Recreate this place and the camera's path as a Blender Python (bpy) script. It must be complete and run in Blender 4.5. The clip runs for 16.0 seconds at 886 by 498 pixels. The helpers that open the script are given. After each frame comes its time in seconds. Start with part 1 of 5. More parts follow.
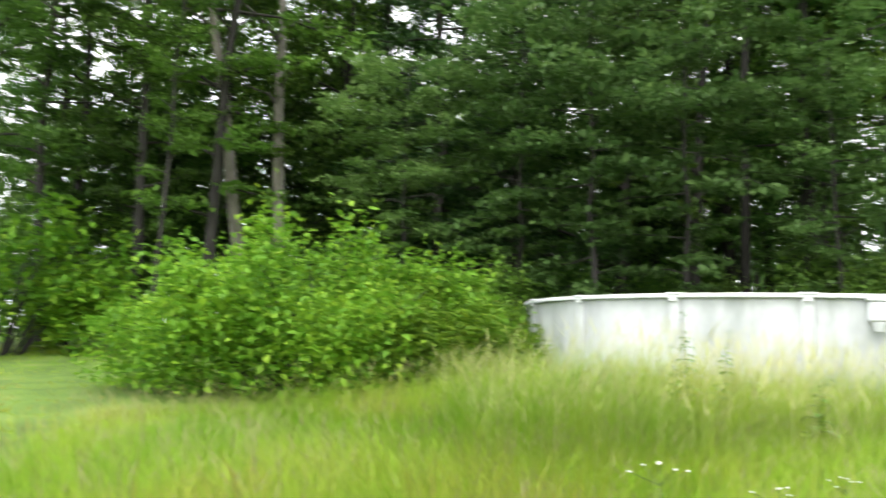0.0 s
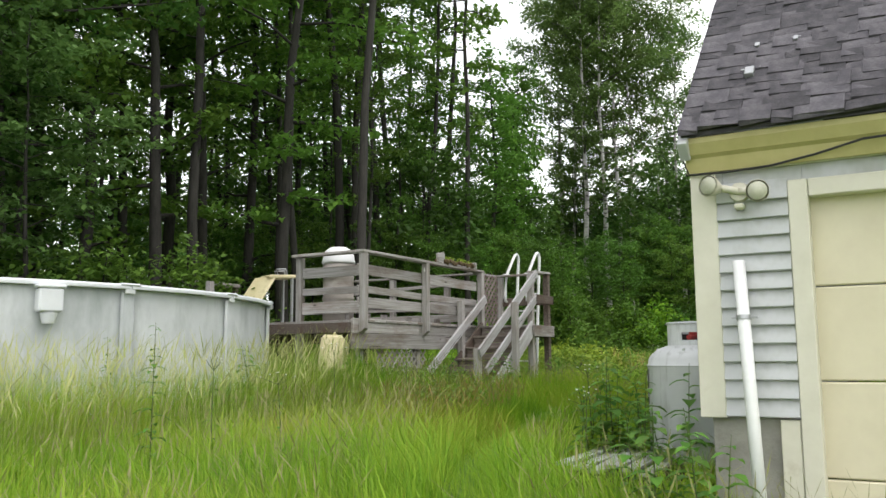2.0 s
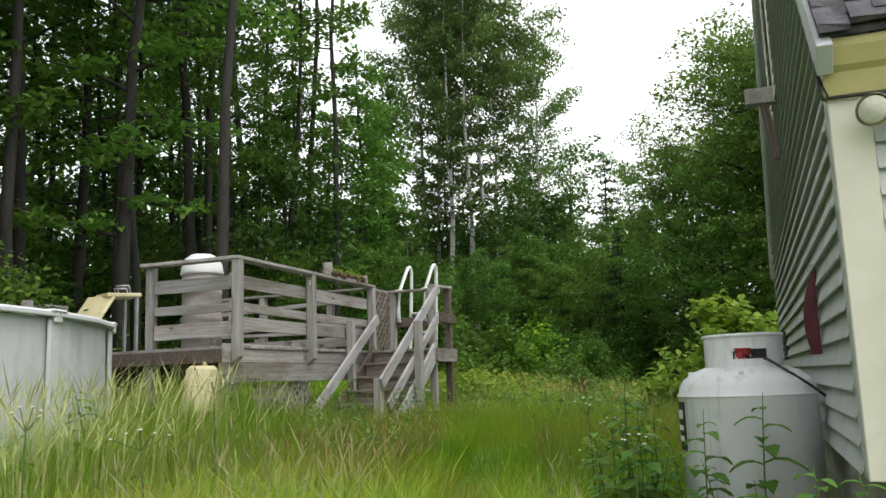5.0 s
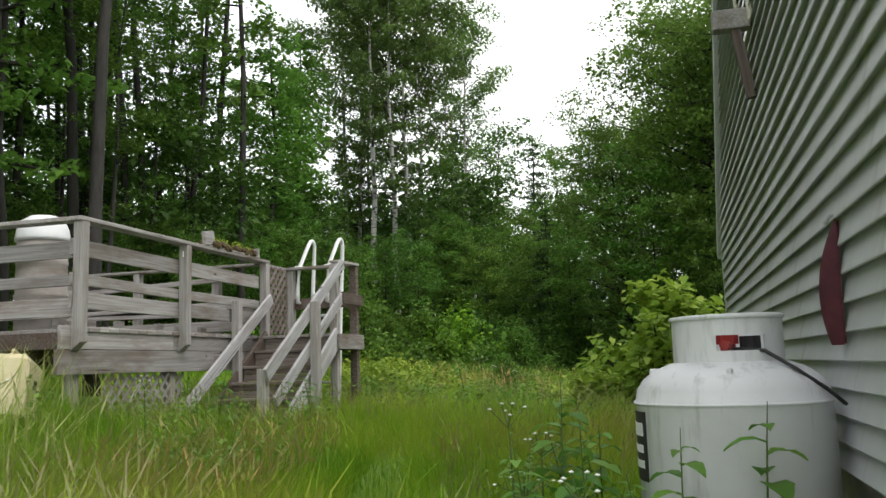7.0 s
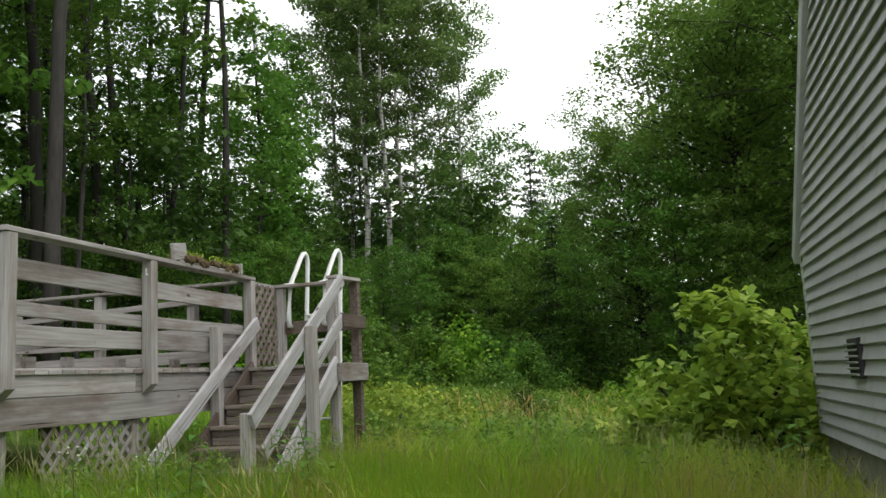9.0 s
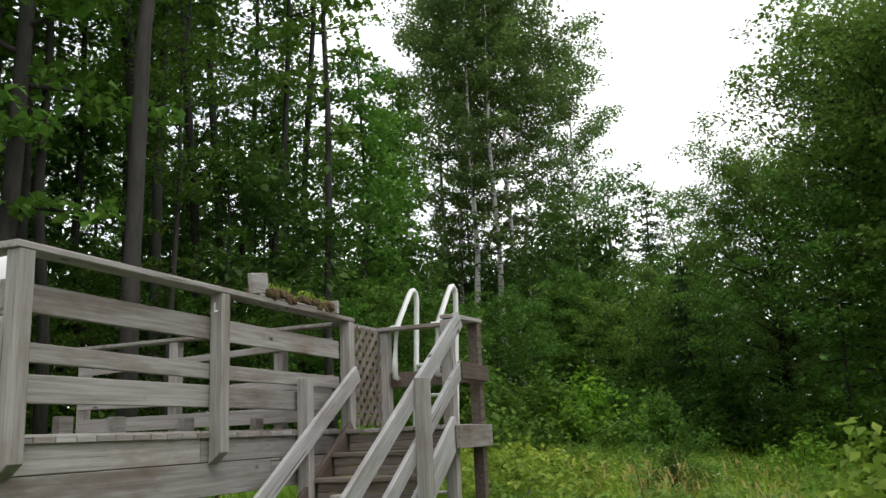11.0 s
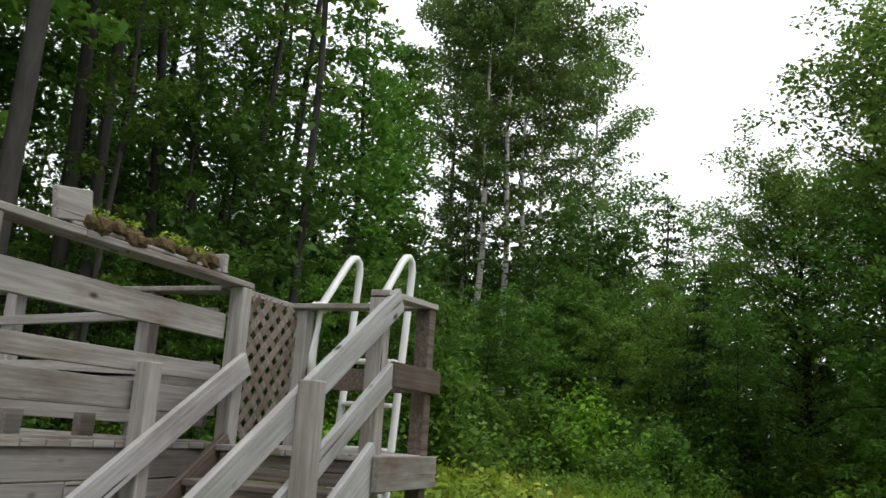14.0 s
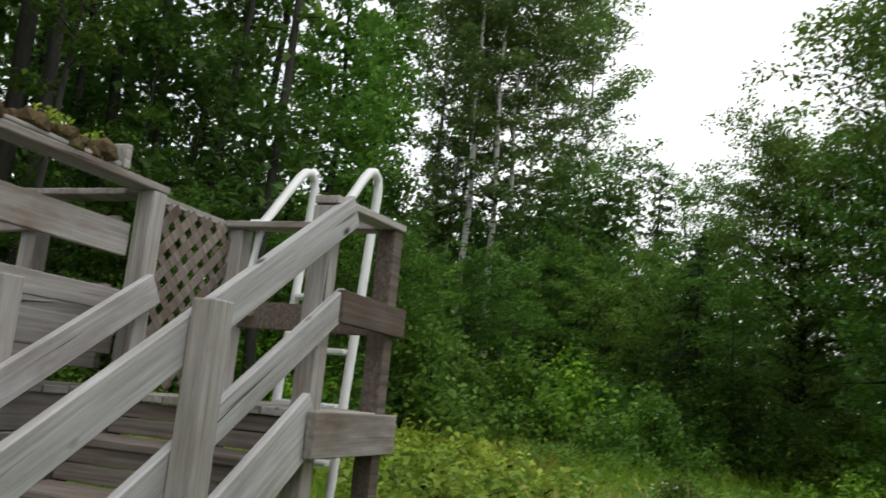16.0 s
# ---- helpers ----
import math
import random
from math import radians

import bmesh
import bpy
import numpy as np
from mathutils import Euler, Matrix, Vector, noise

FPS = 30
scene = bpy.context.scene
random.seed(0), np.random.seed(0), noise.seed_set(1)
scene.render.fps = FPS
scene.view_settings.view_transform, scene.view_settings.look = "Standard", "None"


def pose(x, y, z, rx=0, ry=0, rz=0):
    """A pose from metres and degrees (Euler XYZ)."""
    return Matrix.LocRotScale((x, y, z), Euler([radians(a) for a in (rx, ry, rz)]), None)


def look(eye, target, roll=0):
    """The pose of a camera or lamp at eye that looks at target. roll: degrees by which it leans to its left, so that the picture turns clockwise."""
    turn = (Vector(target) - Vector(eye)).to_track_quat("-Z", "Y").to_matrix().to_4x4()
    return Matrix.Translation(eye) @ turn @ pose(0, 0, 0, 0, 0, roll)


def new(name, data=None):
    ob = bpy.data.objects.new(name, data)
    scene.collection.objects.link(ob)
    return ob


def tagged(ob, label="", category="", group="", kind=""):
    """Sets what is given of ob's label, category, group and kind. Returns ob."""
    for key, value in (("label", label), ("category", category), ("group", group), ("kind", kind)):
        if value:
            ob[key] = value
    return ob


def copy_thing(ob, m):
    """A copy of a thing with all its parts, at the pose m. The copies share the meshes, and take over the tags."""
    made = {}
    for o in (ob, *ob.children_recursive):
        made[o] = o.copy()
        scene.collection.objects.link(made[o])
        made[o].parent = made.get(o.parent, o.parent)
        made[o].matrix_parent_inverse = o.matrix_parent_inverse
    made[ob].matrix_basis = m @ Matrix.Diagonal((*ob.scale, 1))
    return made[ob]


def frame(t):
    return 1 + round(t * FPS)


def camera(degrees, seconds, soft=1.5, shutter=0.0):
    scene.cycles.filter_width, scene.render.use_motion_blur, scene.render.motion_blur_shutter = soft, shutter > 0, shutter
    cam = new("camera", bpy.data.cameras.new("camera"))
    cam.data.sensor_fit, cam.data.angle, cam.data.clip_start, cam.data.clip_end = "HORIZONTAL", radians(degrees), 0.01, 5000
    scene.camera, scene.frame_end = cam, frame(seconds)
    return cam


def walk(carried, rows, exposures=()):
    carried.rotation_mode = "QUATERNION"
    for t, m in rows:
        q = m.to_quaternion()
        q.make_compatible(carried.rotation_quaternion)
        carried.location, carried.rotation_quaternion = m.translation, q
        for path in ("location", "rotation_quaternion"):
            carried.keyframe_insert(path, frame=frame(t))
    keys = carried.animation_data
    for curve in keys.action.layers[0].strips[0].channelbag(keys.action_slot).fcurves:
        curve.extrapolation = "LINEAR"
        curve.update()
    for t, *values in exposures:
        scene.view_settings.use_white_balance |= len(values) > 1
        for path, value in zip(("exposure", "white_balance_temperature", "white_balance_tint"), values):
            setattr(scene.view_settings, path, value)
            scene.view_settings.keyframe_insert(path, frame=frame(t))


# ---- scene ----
cam = camera(55.5, 16.0, shutter=0.2)
PATH = [
    (0, (-0.967, -0.415, 1.374), (-0.655, 1.549, 1.588), 1.7),
    (0.5, (-0.639, -0.016, 1.394), (0.342, 1.72, 1.547), 1.1),
    (1, (-0.344, 0.265, 1.376), (0.907, 1.817, 1.528), 0.6),
    (1.5, (-0.042, 0.459, 1.262), (1.495, 1.727, 1.428), -0.4),
    (2, (0.191, 0.715, 1.277), (1.904, 1.715, 1.532), -0.4),
    (2.5, (0.534, 1.02, 1.305), (2.256, 2.004, 1.567), -0.5),
    (3, (0.761, 1.383, 1.29), (2.547, 2.243, 1.556), -0.1),
    (3.5, (0.996, 1.748, 1.33), (2.827, 2.502, 1.611), 0.3),
    (6, (2.51, 2.494, 1.351), (4.395, 3.097, 1.64), -3.6),
    (6.5, (2.898, 2.54, 1.365), (4.806, 3.085, 1.616), -3.0),
    (7, (3.419, 2.623, 1.381), (5.336, 3.124, 1.653), -1.9),
    (7.5, (3.829, 2.814, 1.442), (5.755, 3.265, 1.739), -1.1),
    (8, (4.189, 3.015, 1.452), (6.115, 3.467, 1.747), -2.3),
    (8.5, (4.624, 3.163, 1.521), (6.547, 3.624, 1.815), -2.9),
    (8.7, (4.74, 3.218, 1.558), (6.664, 3.681, 1.85), -3.1),
    (11, (6.537, 4.037, 1.721), (8.36, 4.738, 2.152), -2.6),
    (11.5, (6.91, 4.12, 1.765), (8.722, 4.855, 2.184), -3.1),
    (12, (7.356, 4.247, 1.79), (9.201, 4.926, 2.161), -4.0),
    (12.5, (7.756, 4.306, 1.788), (9.606, 4.971, 2.154), -4.0),
    (13, (8.124, 4.372, 1.851), (9.965, 5.055, 2.232), -3.6),
    (13.5, (8.492, 4.455, 1.927), (10.297, 5.192, 2.372), 0.5),
    (14, (8.834, 4.469, 1.929), (10.644, 5.203, 2.359), 3.6),
    (14.5, (9.203, 4.512, 1.931), (11.061, 5.1, 2.38), 4.7),
    (15, (9.437, 4.647, 1.942), (11.334, 5.087, 2.398), 5.1),
    (15.5, (9.657, 4.718, 1.917), (11.549, 5.186, 2.367), 5.1),
    (16, (9.943, 4.801, 1.881), (11.78, 5.506, 2.237), 5.4),
]
EXPOSURES = [(0.0, 0.95), (0.6, 0.65), (1.2, 0.40), (2.0, 0.17), (3.5, 0.05), (6.0, 0.07), (9.0, 0.0), (11.0, -0.2), (13.0, -0.2), (16.0, -0.3)]
walk(cam, [(t, look(eye, target, roll)) for t, eye, target, roll in PATH], EXPOSURES)

# ---- sky and light: a bright overcast afternoon ----
world = bpy.data.worlds.new("overcast_sky")
scene.world = world
world.use_nodes = True
wn, wl = world.node_tree.nodes, world.node_tree.links
wn.clear()
w_out = wn.new("ShaderNodeOutputWorld")
w_bg = wn.new("ShaderNodeBackground")
w_bg.inputs["Strength"].default_value = 1.55
sky = wn.new("ShaderNodeTexSky")
sky.sky_type = "NISHITA"
sky.sun_disc = False
sky.sun_elevation, sky.sun_rotation = radians(52), radians(200)
sky.dust_density, sky.ozone_density = 4.0, 1.0
sky_gain = wn.new("ShaderNodeVectorMath")
sky_gain.operation = "SCALE"
sky_gain.inputs["Scale"].default_value = 0.10
wl.new(sky.outputs["Color"], sky_gain.inputs[0])
w_noise = wn.new("ShaderNodeTexNoise")
w_noise.inputs["Scale"].default_value = 2.2
w_noise.inputs["Detail"].default_value = 5
w_ramp = wn.new("ShaderNodeValToRGB")
w_ramp.color_ramp.elements[0].position, w_ramp.color_ramp.elements[0].color = 0.30, (0.80, 0.84, 0.92, 1)
w_ramp.color_ramp.elements[1].position, w_ramp.color_ramp.elements[1].color = 0.55, (1.25, 1.25, 1.25, 1)
wl.new(w_noise.outputs["Fac"], w_ramp.inputs["Fac"])
w_mix = wn.new("ShaderNodeMixRGB")
w_mix.inputs["Fac"].default_value = 0.85
wl.new(sky_gain.outputs[0], w_mix.inputs["Color1"])
wl.new(w_ramp.outputs["Color"], w_mix.inputs["Color2"])
wl.new(w_mix.outputs["Color"], w_bg.inputs["Color"])
wl.new(w_bg.outputs["Background"], w_out.inputs["Surface"])

sun_data = bpy.data.lights.new("sun", "SUN")
sun_data.energy, sun_data.angle, sun_data.color = 1.0, radians(25), (1.0, 0.96, 0.9)
sun = new("sun", sun_data)
sun.matrix_world = look((0, -10, 30), (8, 4, 0))


# ---- materials ----
def nodes_of(name):
    m = bpy.data.materials.new(name)
    m.use_nodes = True
    n, l = m.node_tree.nodes, m.node_tree.links
    return m, n, l, n["Principled BSDF"]


def ramp_of(n, stops):
    r = n.new("ShaderNodeValToRGB")
    e = r.color_ramp.elements
    while len(e) < len(stops):
        e.new(0.5)
    for k, (p, c) in enumerate(stops):
        e[k].position, e[k].color = p, (*c, 1)
    return r


def noise_of(n, l, scale, detail=4, rough=0.6, stretch=None, coords="Object"):
    tc = n.new("ShaderNodeTexCoord")
    t = n.new("ShaderNodeTexNoise")
    t.inputs["Scale"].default_value, t.inputs["Detail"].default_value, t.inputs["Roughness"].default_value = scale, detail, rough
    src = tc.outputs[coords]
    if stretch:
        mp = n.new("ShaderNodeMapping")
        mp.inputs["Scale"].default_value = stretch
        l.new(src, mp.inputs["Vector"])
        src = mp.outputs["Vector"]
    l.new(src, t.inputs["Vector"])
    return t


def surface(name, stops, scale=6.0, rough=0.7, bump=0.15, stretch=None, fine=60.0, metal=0.0, dirt=None, dirt_scale=2.0, dirt_stretch=None, vary=0.0, spec=0.4):
    """A two-scale procedural surface: coloured grain, fine relief, and patches of dirt."""
    m, n, l, b = nodes_of(name)
    t = noise_of(n, l, scale, 6, 0.65, stretch)
    r = ramp_of(n, stops)
    l.new(t.outputs["Fac"], r.inputs["Fac"])
    col = r.outputs["Color"]
    if vary:
        oi = n.new("ShaderNodeObjectInfo")
        mr = n.new("ShaderNodeMapRange")
        mr.inputs["To Min"].default_value, mr.inputs["To Max"].default_value = 1 - vary, 1 + vary
        l.new(oi.outputs["Random"], mr.inputs["Value"])
        sc = n.new("ShaderNodeVectorMath")
        sc.operation = "SCALE"
        l.new(col, sc.inputs[0])
        l.new(mr.outputs["Result"], sc.inputs["Scale"])
        col = sc.outputs[0]
    if dirt:
        d = noise_of(n, l, dirt_scale, 5, 0.7, dirt_stretch)
        dr = ramp_of(n, [(dirt[1], (0, 0, 0)), (dirt[2], (1, 1, 1))])
        l.new(d.outputs["Fac"], dr.inputs["Fac"])
        mx = n.new("ShaderNodeMixRGB")
        mx.inputs["Color2"].default_value = (*dirt[0], 1)
        l.new(dr.outputs["Color"], mx.inputs["Fac"])
        l.new(col, mx.inputs["Color1"])
        col = mx.outputs["Color"]
    l.new(col, b.inputs["Base Color"])
    b.inputs["Roughness"].default_value, b.inputs["Metallic"].default_value = rough, metal
    b.inputs["Specular IOR Level"].default_value = spec
    f = noise_of(n, l, fine, 4, 0.6, stretch)
    bp = n.new("ShaderNodeBump")
    bp.inputs["Strength"].default_value, bp.inputs["Distance"].default_value = bump, 0.01
    l.new(f.outputs["Fac"], bp.inputs["Height"])
    l.new(bp.outputs["Normal"], b.inputs["Normal"])
    return m


def leafy(name, stops, trans=0.42, patch=0.35, rough=0.55, gain=0.6, vary_hue=True):
    """Leaves: colour by leaf, a patchy tone over the crown, light coming through."""
    m, n, l, b = nodes_of(name)
    g = n.new("ShaderNodeNewGeometry")
    r = ramp_of(n, stops)
    t = noise_of(n, l, patch, 3, 0.6, None, "Object")
    oi = n.new("ShaderNodeObjectInfo")
    a = n.new("ShaderNodeMath")
    a.operation = "MULTIPLY_ADD"
    a.inputs[1].default_value = 0.45
    l.new(g.outputs["Random Per Island"], a.inputs[0])
    c = n.new("ShaderNodeMath")
    c.operation = "MULTIPLY_ADD"
    c.inputs[1].default_value, c.inputs[2].default_value = gain, 0.25 - 0.5 * gain + (0.10 if gain > 1.5 else 0.0)
    l.new(t.outputs["Fac"], c.inputs[0])
    l.new(c.outputs[0], a.inputs[2])
    l.new(a.outputs[0], r.inputs["Fac"])
    hs = n.new("ShaderNodeHueSaturation")
    mr = n.new("ShaderNodeMapRange")
    mr.inputs["To Min"].default_value, mr.inputs["To Max"].default_value = (0.72, 1.3) if vary_hue else (0.95, 1.05)
    l.new(oi.outputs["Random"], mr.inputs["Value"])
    l.new(mr.outputs["Result"], hs.inputs["Value"])
    l.new(r.outputs["Color"], hs.inputs["Color"])
    sev = n.new("ShaderNodeMath")
    sev.operation = "MULTIPLY"
    sev.inputs[1].default_value = 7.31
    fr = n.new("ShaderNodeMath")
    fr.operation = "FRACT"
    hm = n.new("ShaderNodeMapRange")
    hm.inputs["To Min"].default_value, hm.inputs["To Max"].default_value = 0.487, 0.512
    l.new(oi.outputs["Random"], sev.inputs[0])
    l.new(sev.outputs[0], fr.inputs[0])
    l.new(fr.outputs[0], hm.inputs["Value"])
    if vary_hue:
        l.new(hm.outputs["Result"], hs.inputs["Hue"])
    b.inputs["Roughness"].default_value = rough
    b.inputs["Specular IOR Level"].default_value = 0.25
    l.new(hs.outputs["Color"], b.inputs["Base Color"])
    tr = n.new("ShaderNodeBsdfTranslucent")
    l.new(hs.outputs["Color"], tr.inputs["Color"])
    mx = n.new("ShaderNodeMixShader")
    mx.inputs["Fac"].default_value = trans
    l.new(b.outputs["BSDF"], mx.inputs[1])
    l.new(tr.outputs["BSDF"], mx.inputs[2])
    l.new(mx.outputs["Shader"], n["Material Output"].inputs["Surface"])
    return m


def timber(name, stops, along, stain, vary=0.2, knots=0.035):
    """Weathered softwood: long grain, hairline checks, scattered knots and brown stains; along: the axis of the grain."""
    m, n, l, b = nodes_of(name)

    def axis(long_scale, cross):
        return tuple(long_scale if k == along else cross for k in range(3))

    def mixed(fac, col, tint):
        mx = n.new("ShaderNodeMixRGB")
        mx.inputs["Color2"].default_value = (*tint, 1)
        l.new(fac, mx.inputs["Fac"])
        l.new(col, mx.inputs["Color1"])
        return mx.outputs["Color"]

    def masked(tex, lo, hi):
        r = ramp_of(n, [(lo, (0, 0, 0)), (hi, (1, 1, 1))])
        l.new(tex, r.inputs["Fac"])
        return r.outputs["Color"]

    oi = n.new("ShaderNodeObjectInfo")
    tc = n.new("ShaderNodeTexCoord")
    shift = n.new("ShaderNodeVectorMath")
    shift.operation = "MULTIPLY_ADD"
    shift.inputs[1].default_value = (1, 1, 1)
    seed = n.new("ShaderNodeVectorMath")
    seed.operation = "SCALE"
    seed.inputs[0].default_value = (13.1, 7.7, 5.3)
    l.new(oi.outputs["Random"], seed.inputs["Scale"])
    l.new(tc.outputs["Object"], shift.inputs[0])
    l.new(seed.outputs[0], shift.inputs[2])

    def tex(kind, scale, stretch, detail=5):
        mp = n.new("ShaderNodeMapping")
        mp.inputs["Scale"].default_value = stretch
        l.new(shift.outputs[0], mp.inputs["Vector"])
        t = n.new(kind)
        t.inputs["Scale"].default_value = scale
        if kind == "ShaderNodeTexNoise":
            t.inputs["Detail"].default_value, t.inputs["Roughness"].default_value = detail, 0.62
        l.new(mp.outputs["Vector"], t.inputs["Vector"])
        return t

    grain = tex("ShaderNodeTexNoise", 5.0, axis(0.35, 11.0), 8)
    r = ramp_of(n, stops)
    l.new(grain.outputs["Fac"], r.inputs["Fac"])
    col = r.outputs["Color"]
    blotch = tex("ShaderNodeTexNoise", 2.2, axis(0.6, 2.2), 7)
    col = mixed(masked(blotch.outputs["Fac"], 0.47, 0.74), col, stain)
    check = tex("ShaderNodeTexNoise", 9.0, axis(0.10, 5.0), 2)
    checks = masked(check.outputs["Fac"], 0.68, 0.73)
    col = mixed(checks, col, (0.035, 0.03, 0.026))
    knot = tex("ShaderNodeTexVoronoi", 2.6, axis(0.8, 1.7))
    kr = ramp_of(n, [(knots, (1, 1, 1)), (knots * 2.6, (0, 0, 0))])
    l.new(knot.outputs["Distance"], kr.inputs["Fac"])
    col = mixed(kr.outputs["Color"], col, (0.055, 0.045, 0.038))
    hs = n.new("ShaderNodeHueSaturation")
    mr = n.new("ShaderNodeMapRange")
    mr.inputs["To Min"].default_value, mr.inputs["To Max"].default_value = 1 - vary, 1 + vary
    l.new(oi.outputs["Random"], mr.inputs["Value"])
    l.new(mr.outputs["Result"], hs.inputs["Value"])
    l.new(col, hs.inputs["Color"])
    l.new(hs.outputs["Color"], b.inputs["Base Color"])
    b.inputs["Roughness"].default_value, b.inputs["Specular IOR Level"].default_value = 0.85, 0.25
    bp = n.new("ShaderNodeBump")
    bp.inputs["Strength"].default_value, bp.inputs["Distance"].default_value = 0.28, 0.006
    l.new(grain.outputs["Fac"], bp.inputs["Height"])
    l.new(bp.outputs["Normal"], b.inputs["Normal"])
    return m


GREY = [(0.28, (0.22, 0.205, 0.19)), (0.49, (0.325, 0.31, 0.294)), (0.72, (0.45, 0.438, 0.424))]
M_WOOD = timber("weathered_wood", GREY, 0, (0.15, 0.105, 0.075), 0.2)
M_WOOD_UP = timber("weathered_posts", GREY, 2, (0.19, 0.155, 0.125), 0.14)
M_WOOD_LATTICE = timber("weathered_lattice", GREY, 0, (0.16, 0.12, 0.09), 0.2, 0.01)
M_WOOD_PALE = timber("bleached_wood", [(0.28, (0.30, 0.295, 0.29)), (0.49, (0.43, 0.427, 0.43)), (0.72, (0.57, 0.57, 0.58))], 0, (0.25, 0.225, 0.205), 0.1)
M_WOOD_BROWN = timber("brown_weathered_wood", [(0.3, (0.10, 0.083, 0.07)), (0.5, (0.185, 0.158, 0.137)), (0.7, (0.28, 0.248, 0.22))], 1, (0.11, 0.075, 0.055), 0.15)
M_WOOD_DARK = timber("dark_brown_wood", [(0.3, (0.06, 0.048, 0.04)), (0.5, (0.125, 0.10, 0.085)), (0.75, (0.21, 0.175, 0.15))], 0, (0.10, 0.062, 0.045), 0.15)


M_LEAF = leafy("maple_leaves", [(0.15, (0.063, 0.14, 0.024)), (0.5, (0.118, 0.235, 0.036)), (0.85, (0.195, 0.335, 0.052))])
M_LEAF_BROAD = leafy("broad_tree_leaves", [(0.15, (0.08, 0.155, 0.03)), (0.5, (0.145, 0.25, 0.045)), (0.85, (0.235, 0.355, 0.07))], trans=0.45, vary_hue=False)
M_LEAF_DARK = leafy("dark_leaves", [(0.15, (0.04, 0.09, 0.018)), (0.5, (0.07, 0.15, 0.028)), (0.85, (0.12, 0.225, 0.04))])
M_LEAF_SHADE = leafy("shade_leaves", [(0.15, (0.055, 0.12, 0.03)), (0.5, (0.10, 0.195, 0.05)), (0.85, (0.17, 0.285, 0.075))])
M_LEAF_BIRCH = leafy("birch_leaves", [(0.15, (0.09, 0.15, 0.045)), (0.5, (0.14, 0.23, 0.06)), (0.85, (0.21, 0.31, 0.09))])
M_LEAF_BUSH = leafy("bush_leaves", [(0.15, (0.08, 0.21, 0.02)), (0.5, (0.17, 0.36, 0.03)), (0.85, (0.34, 0.52, 0.04))], patch=0.8)
M_LEAF_GRAPE = leafy("grape_leaves", [(0.15, (0.14, 0.26, 0.03)), (0.5, (0.27, 0.40, 0.05)), (0.85, (0.44, 0.54, 0.09))], patch=1.2)
M_LEAF_FIR = leafy("hemlock_needles", [(0.15, (0.02, 0.05, 0.015)), (0.5, (0.035, 0.08, 0.02)), (0.85, (0.065, 0.12, 0.03))], trans=0.12)
M_LEAF_FAR = leafy("far_leaves", [(0.15, (0.06, 0.14, 0.03)), (0.5, (0.10, 0.21, 0.045)), (0.85, (0.16, 0.29, 0.06))])
M_GRASS = leafy("meadow_grass", [(0.10, (0.12, 0.26, 0.016)), (0.36, (0.21, 0.39, 0.020)), (0.58, (0.30, 0.45, 0.036)), (0.80, (0.37, 0.43, 0.058)), (0.99, (0.36, 0.29, 0.075))], trans=0.4, patch=0.30, gain=2.5, vary_hue=False)
M_SEED = leafy("seed_heads", [(0.2, (0.29, 0.33, 0.10)), (0.8, (0.44, 0.41, 0.20))], trans=0.3)
M_BARK = surface("bark", [(0.3, (0.016, 0.015, 0.013)), (0.7, (0.050, 0.046, 0.040))], 14, 0.9, 0.9, (1, 1, 0.18), 30)
M_BARK_BIRCH = surface("birch_bark", [(0.36, (0.06, 0.05, 0.045)), (0.46, (0.46, 0.45, 0.42)), (0.8, (0.60, 0.59, 0.55))], 5, 0.8, 0.3, (0.6, 0.6, 2.5), 40)
M_BARK_LIMB = surface("limb_bark", [(0.3, (0.06, 0.055, 0.048)), (0.7, (0.14, 0.13, 0.115))], 14, 0.9, 0.6, (1, 1, 0.18), 30)
M_BARK_ASH = surface("ash_bark", [(0.3, (0.12, 0.11, 0.09)), (0.7, (0.27, 0.25, 0.21))], 10, 0.9, 0.7, (1, 1, 0.3), 30)
M_SOIL = surface("meadow_soil", [(0.3, (0.06, 0.11, 0.015)), (0.55, (0.11, 0.19, 0.025)), (0.75, (0.19, 0.23, 0.05))], 1.3, 0.95, 0.8, None, 18)
M_SIDING = surface("grey_siding", [(0.3, (0.44, 0.454, 0.463)), (0.7, (0.518, 0.532, 0.537))], 3, 0.55, 0.06, None, 50,
                   dirt=((0.20, 0.21, 0.13), 0.54, 0.80), dirt_scale=1.1, dirt_stretch=(2.2, 1.0, 0.5), vary=0.04)
M_TRIM = surface("cream_trim", [(0.3, (0.58, 0.56, 0.46)), (0.7, (0.66, 0.64, 0.54))], 4, 0.5, 0.05, None, 40, dirt=((0.35, 0.31, 0.2), 0.66, 0.95), dirt_scale=2.2)
# yellowed cream, base colour lowered to hold the shade under the eave
M_SOFFIT = surface("yellowed_shaded_fascia", [(0.3, (0.40, 0.36, 0.15)), (0.7, (0.50, 0.45, 0.21))], 4, 0.5, 0.05, None, 40, dirt=((0.3, 0.24, 0.1), 0.62, 0.95), dirt_scale=2.0)
M_DOOR = surface("garage_door_paint", [(0.3, (0.60, 0.55, 0.40)), (0.7, (0.67, 0.62, 0.46))], 3, 0.5, 0.05, None, 40)
M_SLATE = surface("roof_shingles", [(0.3, (0.035, 0.034, 0.04)), (0.55, (0.075, 0.07, 0.08)), (0.8, (0.15, 0.14, 0.15))], 9, 0.9, 0.8, None, 120, vary=0.35)
